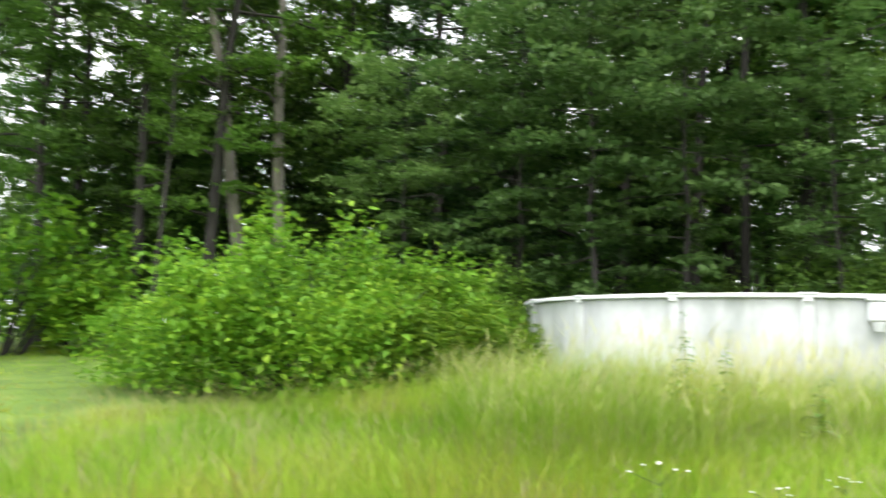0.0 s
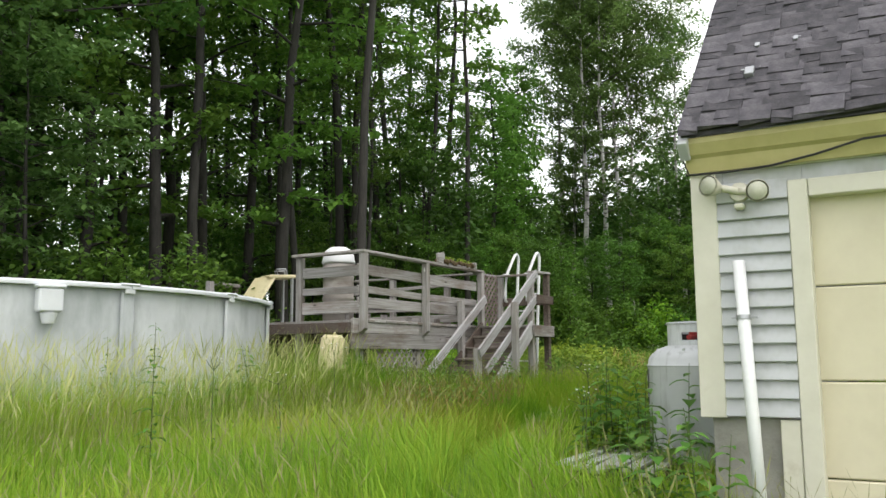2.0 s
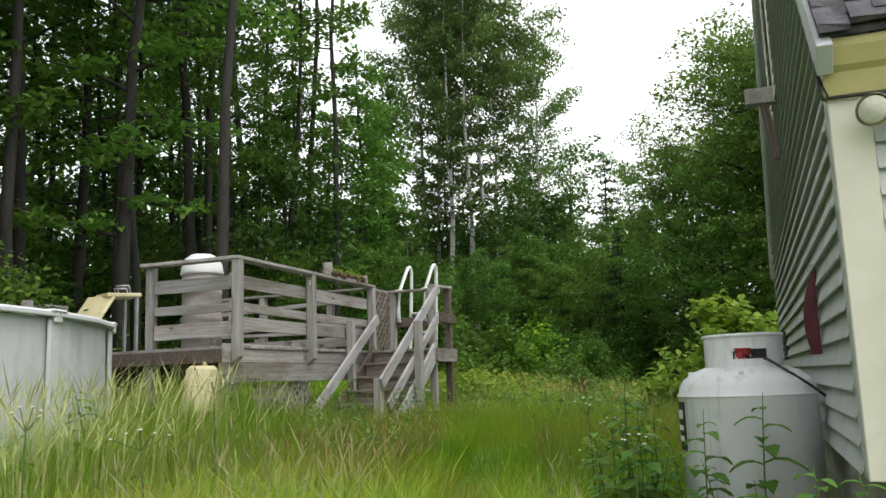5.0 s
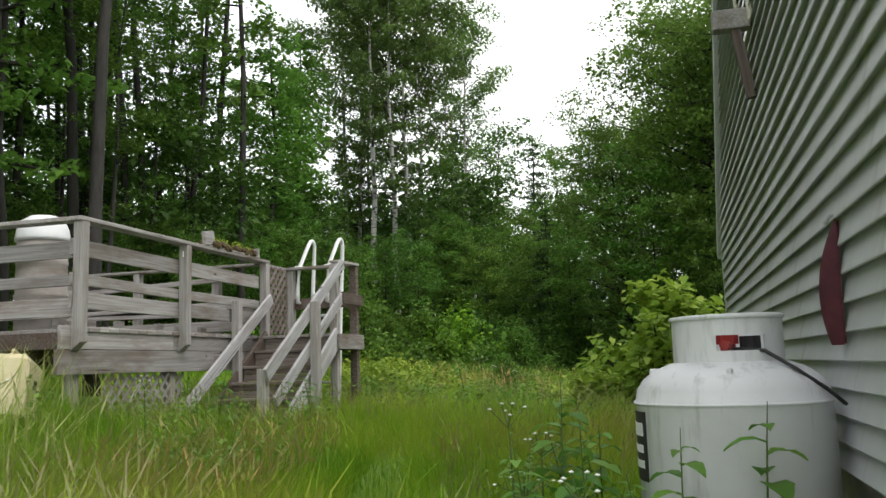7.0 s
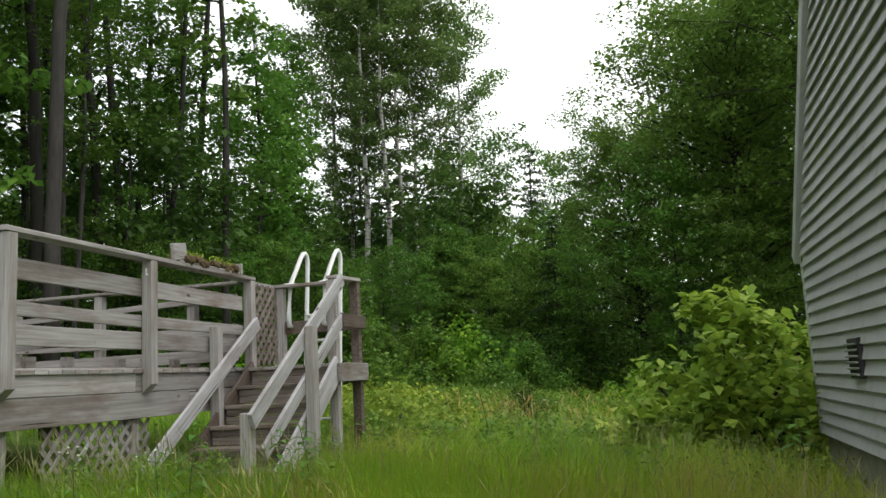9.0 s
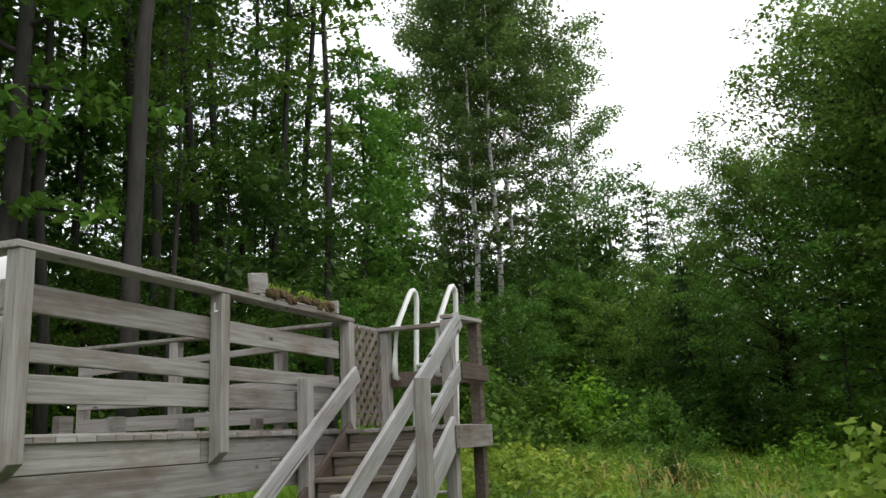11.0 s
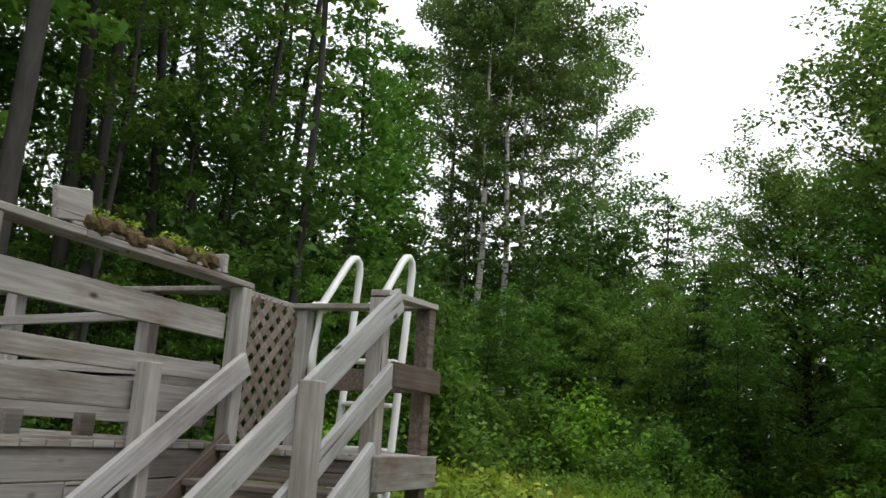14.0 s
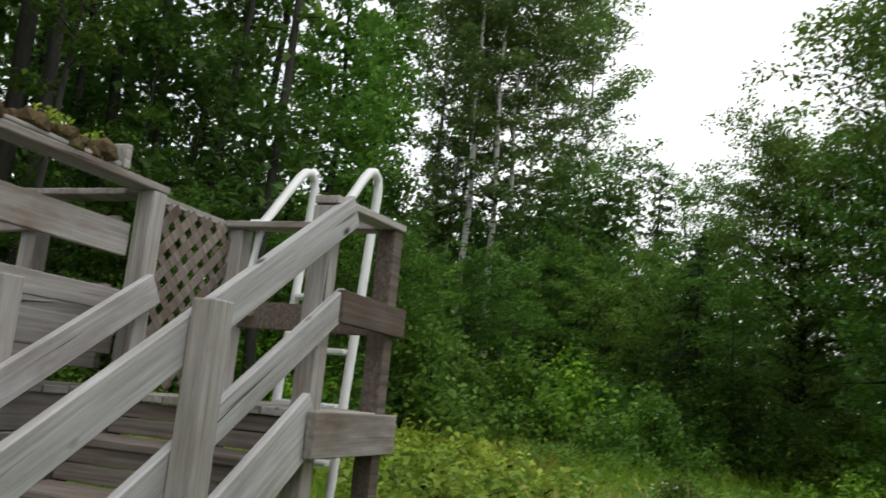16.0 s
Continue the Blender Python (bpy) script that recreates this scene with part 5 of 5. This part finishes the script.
# the thicket along the wood edge
for k in range(22):
    deg = -6 + 54 * k / 21
    d = 20 - 5.5 * k / 21 + tr.uniform(-1, 1.5)
    x, y = polar(*O2, deg, d)
    stand(bush_a if k % 7 else bush_b, x, y, tr.uniform(0, 6.28), tr.uniform(0.75, 1.15))
for k in range(9):
    x, y = polar(*O0, 47 + 5 * k, tr.uniform(15.4, 17.5))
    stand(bush_a, x, y, tr.uniform(0, 6.28), tr.uniform(0.8, 1.2))
# depth of the wood behind, leafy from the ground up
deep_a = make_tree("woodland_tree", "tall tree deep in the wood, leafy from low down", 51, 17, 0.18, 1.2, 3.8, 30, 5200, 0.22, M_BARK, M_LEAF, fill=0.24)
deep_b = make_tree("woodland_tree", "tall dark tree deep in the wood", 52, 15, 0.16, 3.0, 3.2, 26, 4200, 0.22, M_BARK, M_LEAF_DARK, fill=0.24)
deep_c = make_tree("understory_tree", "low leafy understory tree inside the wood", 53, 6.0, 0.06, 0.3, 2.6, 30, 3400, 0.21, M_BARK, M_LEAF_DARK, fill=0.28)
deep = [deep_a, deep_b, slim_a, deep_b, slim_b, deep_a]
for k in range(34):
    deg = 38 + 83 * ((k * 0.618) % 1.0)
    d = 25 + 17 * ((k * 0.37) % 1.0)
    x, y = polar(4.0, 2.5, deg, d)
    stand(deep[k % 6], x, y, tr.uniform(0, 6.28), tr.uniform(0.85, 1.15))
for k in range(34):
    deg = 33 + 86 * (k / 33)
    d = 20 + 14 * ((k * 0.618) % 1.0)
    x, y = polar(4.0, 2.5, deg, d)
    yaw, size = tr.uniform(0, 6.28), tr.uniform(0.8, 1.25)
    if k % 3 != 1 or deg > 70:
        stand(deep_c, x, y, yaw, size)
for k in range(9):
    x, y = polar(*O2, 13 + 17 * k / 8, 30 + 4 * tr.random())
    stand(sapling, x, y, tr.uniform(0, 6.28), tr.uniform(0.8, 1.05))
# the gap where the sky opens: a far line of trees, lower in the middle
for k in range(17):
    deg = -1 + 33 * k / 16
    x, y = polar(*O2, deg, 40 + 5 * ((k * 0.618) % 1.0))
    stand((deep_a, hemlock, deep_b)[k % 3], x, y, tr.uniform(0, 6.28), (0.84 if deg < 14 else 0.58) * tr.uniform(0.88, 1.1) * (1.15 if k % 3 == 1 else 1.0))
for tree, deg, d, size in ((vine, 28.3, 19, 1.1), (vine, 24.3, 23, 1.2), (vine, 33.0, 20, 1.0), (hemlock, 20.8, 33, 0.8), 
                           (slim_a, 33.5, 22, 1.0), (slim_b, 35.3, 20, 1.0), (slim_a, 19.0, 36, 1.0), (birch, 12.0, 33, 0.9), (birch, 19.8, 30, 0.9), (birch, 16.2, 29.5, 0.95),
                           (sapling, 5.5, 23, 0.8), (sapling, 2.5, 20.5, 0.75), (sapling, 13.5, 26, 0.95), (sapling, 26.5, 18, 0.7), (sapling, 29.5, 17, 0.6), (sapling, 10.0, 23, 0.75)):
    x, y = polar(*O2, deg, d)
    stand(tree, x, y, tr.uniform(0, 6.28), size)


for k in range(12):
    x, y = polar(*O0, 57 + 60 * k / 11, 23 + 6 * ((k * 0.618) % 1.0))
    stand((maple_b, maple_a, hemlock)[k % 3], x, y, tr.uniform(0, 6.28), tr.uniform(0.9, 1.15))
for k in range(7):
    x, y = polar(*O2, 3.5 + 13 * k / 6, 33 + 4 * ((k * 0.618) % 1.0))
    stand(sapling, x, y, tr.uniform(0, 6.28), tr.uniform(1.25, 1.5))


for k in range(13):
    x, y = polar(*O1, 41 + 29 * k / 12, 19.5 + 5 * ((k * 0.618) % 1.0))
    stand((maple_a, deep_a)[k % 2], x, y, tr.uniform(0, 6.28), tr.uniform(0.9, 1.1))


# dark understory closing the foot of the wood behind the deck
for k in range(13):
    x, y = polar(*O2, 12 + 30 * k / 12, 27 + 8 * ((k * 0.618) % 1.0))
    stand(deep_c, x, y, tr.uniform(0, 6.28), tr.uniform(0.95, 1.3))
for deg, d, size in ((16.4, 24.0, 0.60), (18.9, 23.5, 0.60), (21.5, 24.5, 0.62), (25.5, 22.0, 0.70), (31.0, 20.0, 0.75)):
    stand(sapling, *polar(*O2, deg, d), tr.uniform(0, 6.28), size)


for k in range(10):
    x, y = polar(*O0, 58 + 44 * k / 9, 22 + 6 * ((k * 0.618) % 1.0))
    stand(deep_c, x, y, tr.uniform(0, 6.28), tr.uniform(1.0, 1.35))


def far_woods():
    """The wood's far depth: leaf clumps up to mid height between the trunks."""
    rng = np.random.default_rng(61)
    pts = []
    for k in range(800):
        deg = -28 + 155 * k / 800
        x, y = polar(4.0, 2.5, deg, rng.uniform(43, 56))
        top = (10.0 if deg > 34 else 9.0 if deg < 14 else 6.5) * rng.uniform(0.5, 1.35)
        pts.append(cluster(rng, (x, y, ground_z(x, y) + top * rng.uniform(0.1, 0.9)), rng.uniform(1.2, 2.4), 90, 0.8))
    pts = np.concatenate(pts)
    ob = new("far_woods", leaf_mesh("far_woods", pts, rng.uniform(0.4, 0.75, len(pts)), rng, M_LEAF_FAR))
    tagged(ob, "dense green depth of the far woods", "woods", kind="stuff")


far_woods()
for k in range(14):
    x, y = polar(4.0, 2.5, -2 + 27 * k / 13, 46 + 9 * tr.random())
    stand((sapling, hemlock, sapling)[k % 3], x, y, tr.uniform(0, 6.28), 1.15 if k % 3 != 1 else 0.8)
for x, y in ((27, -3), (30, 1)):
    stand(willow, x, y, tr.uniform(0, 6.28), tr.uniform(0.9, 1.1))

# great bramble thicket left of the pool, a lawn bush, and vines at the house corner
thicket = make_bush("bramble_thicket", "large sprawling bright green bramble thicket beside the pool", 31, 1.9, 2.3, 19000, 0.105, M_LEAF_BUSH, mounds=34, stems=26, stretch=1.2)
stand(thicket, *polar(*O0, 89.4, 11.6), radians(-12), 1.04)
stand(thicket, *polar(*O0, 80.5, 11.6), radians(30), 0.66)
lawn_bush = make_bush("lawn_bush", "bright yellow-green shrub on the lawn", 32, 1.7, 2.6, 6000, 0.14, M_LEAF_BUSH)
stand(lawn_bush, *polar(*O0, 108.8, 19), 0.4, 1.45)
grape = make_bush("grape_vine", "pale green wild grape vine climbing at the house corner", 33, 1.0, 1.7, 5200, 0.125, M_LEAF_GRAPE, mounds=22)
stand(grape, 13.95, 2.7, 0.3, 1.12)
weed_vine = make_bush("weedy_bush", "yellow-green weedy bush beside the deck", 34, 0.9, 0.62, 2900, 0.085, M_LEAF_GRAPE)
stand(weed_vine, 15.0, 6.6, 0.0)
stand(weed_vine, 16.4, 7.4, 2.0, 1.1)
stand(weed_vine, 17.6, 6.9, 4.0, 0.9)
stand(weed_vine, 14.6, 5.7, 1.0, 0.75)
stand(weed_vine, 18.8, 8.0, 3.0, 1.2)
stand(weed_vine, 9.6, 2.45, 0.5, 0.5)
stand(weed_vine, 10.7, 2.42, 2.5, 0.55)
stand(weed_vine, 11.9, 2.5, 1.5, 0.6)
stand(weed_vine, 12.8, 2.55, 3.5, 0.7)
stand(bush_a, *polar(*O2, 6.0, 10.5), 0.7, 0.36)
stand(bush_b, *polar(*O2, -2.0, 13.0), 0.7, 0.5)


# ---- meadow grass ----
def blades(name, label, count, region, keep, hmin, hmax, wid, seed, material, seedhead=False):
    rng = np.random.default_rng(seed)
    x0, x1, y0, y1 = region
    px, py = rng.uniform(x0, x1, count), rng.uniform(y0, y1, count)
    ok = keep(px, py, rng)
    px, py = px[ok], py[ok]
    n = len(px)
    gx = 0.036 * 16.0 * np.tanh(px / 16.0)
    gy = 0.085 * 16.0 * np.tanh((py - 1.5) / 16.0)
    gz = gx + gy + 0.40 * np.exp(-((px - 8.27) ** 2 + (py - 6.88) ** 2) / 0.5) + 0.03 * np.sin(0.9 * px + 0.4) * np.cos(0.7 * py) - 0.04
    tall = 0.5 + 0.5 * np.sin(px * 0.9 + 1.3 * np.sin(py * 0.8)) * np.cos(py * 0.7 + 0.5)
    h = (hmin + (hmax - hmin) * rng.uniform(0, 1, n) ** 1.3) * (0.72 + 0.45 * tall)
    az = 2.2 * np.sin(0.55 * px + 0.8 * np.cos(0.6 * py)) + 1.5 * np.cos(0.5 * py) + rng.normal(0, 1.15, n)
    bend = h * rng.uniform(0.08, 1.0, n)
    w = wid * rng.uniform(0.6, 1.4, n)
    dx, dy = np.cos(az), np.sin(az)
    sx, sy = -dy * w, dx * w
    P = lambda f, b, sgn: np.stack([px + dx * bend * b + sgn * sx, py + dy * bend * b + sgn * sy, gz + h * f], 1)
    if not seedhead:
        v = np.stack([P(0, 0, -0.5), P(0, 0, 0.5), P(0.55, 0.3, 0.4), P(0.55, 0.3, -0.4), P(0.93, 1.0, 0)], 1)
        per, faces = 5, [(0, 1, 2, 3), (3, 2, 4)]
    else:
        v = np.stack([P(0, 0, -0.15), P(0, 0, 0.15), P(0.8, 0.3, 0.15), P(0.8, 0.3, -0.15), P(0.88, 0.42, 1.0), P(0.88, 0.42, -1.0), P(1.03, 0.65, 0)], 1)
        per, faces = 7, [(0, 1, 2, 3), (3, 2, 4, 5), (5, 4, 6)]
    idx = np.arange(n) * per
    loops = np.concatenate([np.concatenate([np.array(f)[None, :] + idx[:, None] for f in faces], 1)]).ravel()
    sizes = np.tile([len(f) for f in faces], n)
    me = bpy.data.meshes.new(name)
    me.vertices.add(n * per)
    me.vertices.foreach_set("co", v.ravel())
    me.loops.add(len(loops))
    me.loops.foreach_set("vertex_index", loops)
    me.polygons.add(len(sizes))
    me.polygons.foreach_set("loop_start", np.concatenate([[0], np.cumsum(sizes)[:-1]]))
    me.update(calc_edges=True)
    me.materials.append(material)
    return tagged(new(name, me), label, "grass", kind="stuff")


def open_ground(px, py, rng):
    in_house = (px > FRONT_X - 0.02) & (px < BACK_X) & (py < GABLE_Y + 0.02)
    in_pool = (px - POOL_X) ** 2 + (py - POOL_Y) ** 2 < (POOL_R + 0.06) ** 2
    in_deck = (px > BX + 0.15) & (px < DX + 0.1) & (py > DECK_Y + 0.15) & (py < 12.9)
    in_stairs = (px > 11.3) & (px < 13.9) & (py > 6.45) & (py < 7.5)
    in_stack = (abs(px - 6.3) < 0.75) & (abs(py - 2.75) < 0.5)
    in_stack |= (px - 7.05) ** 2 + (py - 2.39) ** 2 < 0.16
    # a faintly trodden line through the grass
    return ~(in_house | in_pool | in_deck | in_stairs | in_stack | near_line(px, py, 0.16))


def near_line(px, py, radius):
    line = [(-1.2, -0.6), (1.0, 1.75), (2.5, 2.5), (4.2, 3.0), (6.5, 4.0), (8.0, 4.36), (10.3, 4.9)]
    trodden = np.zeros(len(px), bool)
    for (ax, ay), (bx, by) in zip(line, line[1:]):
        f = np.clip(((px - ax) * (bx - ax) + (py - ay) * (by - ay)) / ((bx - ax) ** 2 + (by - ay) ** 2), 0, 1)
        trodden |= (px - ax - f * (bx - ax)) ** 2 + (py - ay - f * (by - ay)) ** 2 < radius ** 2
    return trodden


def stalk_ground(px, py, rng):
    return open_ground(px, py, rng) & ~near_line(px, py, 0.4)


def trodden_ground(px, py, rng):
    return near_line(px, py, 0.45)


def long_ground(px, py, rng):
    lawn = (px < -1.2) & (py > 7.5) & (px < 0.25 * (7.0 - py))
    return open_ground(px, py, rng) & ~lawn


def lawn_ground(px, py, rng):
    return (px < 0.25 * (7.0 - py) + 0.3)


blades("meadow_grass", "long overgrown green and straw-coloured meadow grass", 290000, (-3, 16, 0.4, 9), open_ground, 0.14, 0.46, 0.0040, 41, M_GRASS)
blades("meadow_grass", "long overgrown meadow grass towards the woods", 65000, (-14, 34, -2, 17), long_ground, 0.22, 0.52, 0.014, 42, M_GRASS)
blades("trodden_grass", "shorter trodden grass along the walked line", 90000, (-2, 11, -1, 6), trodden_ground, 0.10, 0.26, 0.0056, 48, M_GRASS)
blades("mown_lawn", "short mown lawn beyond the bramble thicket", 14000, (-14, -1.0, 7.5, 22), lawn_ground, 0.05, 0.12, 0.02, 47, M_GRASS)
blades("grass_seed_heads", "thin grass stalks with pale seed heads", 16000, (-3, 12.5, 0.6, 9), stalk_ground, 0.34, 0.64, 0.0033, 43, M_SEED, True)


M_SORREL = leafy("sorrel_heads", [(0.2, (0.32, 0.29, 0.08)), (0.8, (0.42, 0.26, 0.11))], trans=0.3, vary_hue=False)
blades("sorrel_stalks", "thin stalks with reddish-brown seed heads", 1500, (7.2, 10.4, 4.2, 6.0), stalk_ground, 0.30, 0.52, 0.0045, 49, M_SORREL, True)
blades("sorrel_stalks", "reddish-brown seeding stalks in the far meadow", 260, (14.4, 18.0, 3.8, 6.0), stalk_ground, 0.45, 0.8, 0.007, 50, M_SORREL, True)


def meadow_weeds():
    """Broad-leaved weeds growing in low clumps through the grass."""
    rng = np.random.default_rng(71)
    px, py = rng.uniform(8.0, 24, 900), rng.uniform(2.6, 8.2, 900)
    ok = open_ground(px, py, rng) & ~near_line(px, py, 0.75) & (np.sin(px * 1.1 + 2 * np.sin(py)) + rng.normal(0, 0.6, 900) > 0.1)
    pts, sizes = [], []
    for x, y in zip(px[ok], py[ok]):
        tall = rng.uniform(0.14, 0.34)
        pts.append(cluster(rng, (x, y, ground_z(x, y) + tall), rng.uniform(0.10, 0.26), 44, 0.9))
        sizes.append(rng.uniform(0.025, 0.06, 44) * (1.0 if x < 13 else 1.5))
    pts = np.concatenate(pts)
    ob = new("meadow_weeds", leaf_mesh("meadow_weeds", pts, np.concatenate(sizes), rng, M_LEAF))
    tagged(ob, "low broad-leaved green weeds among the meadow grass", "weeds", kind="stuff")


meadow_weeds()
blades("tall_grass", "tall seeding grass against the pool and deck", 24000, (0.3, 7.5, 6.1, 8.2), open_ground, 0.42, 0.84, 0.0048, 44, M_GRASS)
blades("tall_grass", "tall weedy grass along the house wall", 14000, (5.0, 15.5, 2.0, 3.4), open_ground, 0.25, 0.6, 0.008, 45, M_GRASS)
blades("grass_seed_heads", "tall thin grass stalks with pale seed heads near the pool", 3800, (0.3, 7.4, 5.6, 7.6), open_ground, 0.62, 1.05, 0.0040, 46, M_SEED, True)


# ---- broad-leaved weeds and wild flowers standing in the grass ----
def make_weed(name, label, seed, h, pairs, leaf, flower=False):
    rng = np.random.default_rng(seed)
    root = thing(name, (0, 0, 0), label, "weed", "weeds in the grass")
    lean = rng.uniform(-0.12, 0.12, 2)
    stem = [(lean[0] * h * f * f, lean[1] * h * f * f, h * f) for f in (-0.05, 0.3, 0.6, 0.85, 1.0)]
    part("stem", tube(stem, [0.006, 0.0055, 0.004, 0.003, 0.0015], 5), M_STEM, root)
    for i in range(pairs):
        f = 0.18 + 0.8 * i / pairs
        size = leaf * (1.15 - 0.75 * f) * rng.uniform(0.8, 1.2)
        az0 = i * 1.7 + rng.uniform(0, 0.5)
        for side in (0, math.pi):
            az = az0 + side + rng.uniform(-0.5, 0.5)
            size *= rng.uniform(0.75, 1.2)
            f = f + rng.uniform(0.0, 0.05)
            c, d = np.array([lean[0] * h * f * f, lean[1] * h * f * f, h * f]), np.array([math.cos(az), math.sin(az), 0.0])
            w = np.array([-math.sin(az), math.cos(az), 0.0])
            bm = bmesh.new()
            rows = []
            for g, wd, z in ((0.0, 0.03, 0.0), (0.25, 0.24, 0.10), (0.55, 0.27, 0.08), (0.82, 0.14, -0.05), (1.0, 0.01, -0.18)):
                p = c + d * size * g + np.array([0, 0, z * size])
                rows.append([bm.verts.new(p - w * wd * size + np.array([0, 0, 0.05 * size])), bm.verts.new(p), bm.verts.new(p + w * wd * size + np.array([0, 0, 0.05 * size]))])
            for a, b in zip(rows, rows[1:]):
                bm.faces.new((a[0], a[1], b[1], b[0])), bm.faces.new((a[1], a[2], b[2], b[1]))
            part("leaf", bm, M_WEED, root, smooth=True)
    if flower:
        for k in range(6):
            az = k * 1.05
            tip = Vector((lean[0] * h + 0.05 * math.cos(az) * (k % 3 + 0.4), lean[1] * h + 0.05 * math.sin(az) * (k % 3 + 0.4), h + 0.05 - 0.015 * (k % 3)))
            bm = bmesh.new()
            add_tube(bm, [(lean[0] * h * 0.95, lean[1] * h * 0.95, h * 0.95), tip], 0.0015, 4)
            part("flower_stalk", bm, M_STEM, root)
            bm = lathe([(0.002, -0.002), (0.008, 0.001), (0.0085, 0.002), (0.004, 0.003), (0.0025, 0.005)], 7)
            bmesh.ops.translate(bm, verts=bm.verts, vec=tip)
            part("flower_head", bm, M_FLOWER, root, "small white flower head")
    return root


M_WEED = leafy("weed_leaves", [(0.2, (0.09, 0.22, 0.035)), (0.5, (0.15, 0.31, 0.05)), (0.8, (0.22, 0.40, 0.06))], patch=3.0)
M_STEM = surface("green_stems", [(0.3, (0.06, 0.10, 0.025)), (0.7, (0.11, 0.15, 0.04))], 10, 0.7, 0.1)
M_FLOWER = surface("white_petals", [(0.3, (0.70, 0.70, 0.62)), (0.7, (0.82, 0.82, 0.78))], 30, 0.7, 0.05)
weed_a = make_weed("broadleaf_weed", "tall broad-leaved green weed in the grass", 71, 0.95, 8, 0.24)
weed_b = make_weed("broadleaf_weed", "leafy upright weed with narrow leaves", 72, 0.70, 10, 0.20)
weed_tall = make_weed("tall_weed", "tall leafy weed stalk standing above the grass", 74, 1.3, 16, 0.14)
daisy = make_weed("wild_daisy", "wild flower stalk with small white heads", 73, 0.62, 6, 0.07, True)
wr = random.Random(9)
for weed, spots in ((weed_a, ((6.35, 2.62), (6.55, 2.35), (6.62, 2.95), (5.25, 2.35), (7.2, 3.1), (12.6, 2.4), (12.0, 2.3), (4.95, 1.9), (4.8, 1.72), (6.75, 3.05))),
                    (weed_b, ((6.62, 3.15), (6.85, 3.0), (6.95, 3.25), (7.3, 2.95), (6.55, 2.55), (6.75, 2.75), (5.15, 1.95), (5.0, 2.15), (6.7, 2.9), (7.5, 2.95), (3.3, 6.2), (2.6, 6.6), (3.0, 6.5), (6.3, 6.4), (11.0, 6.2), (10.2, 6.5), (12.9, 2.6), (14.2, 5.2), (10.9, 5.9))),
                    (weed_tall, ((4.2, 5.35), (2.3, 6.7), (2.5, 6.9), (2.75, 6.75), (4.9, 6.7))),
                    (daisy, ((6.9, 3.15), (6.6, 3.2), (7.1, 3.3), (5.9, 2.9), (1.0, 2.9), (0.6, 3.1), (1.6, 3.3), (4.6, 5.2), (5.0, 4.9), (6.8, 5.8), (9.4, 6.2), (8.4, 6.0), (14.6, 4.6), (15.2, 5.0), (16.0, 5.4)))):
    for x, y in spots:
        stand(weed, x, y, wr.uniform(0, 6.28), wr.uniform(0.8, 1.15))
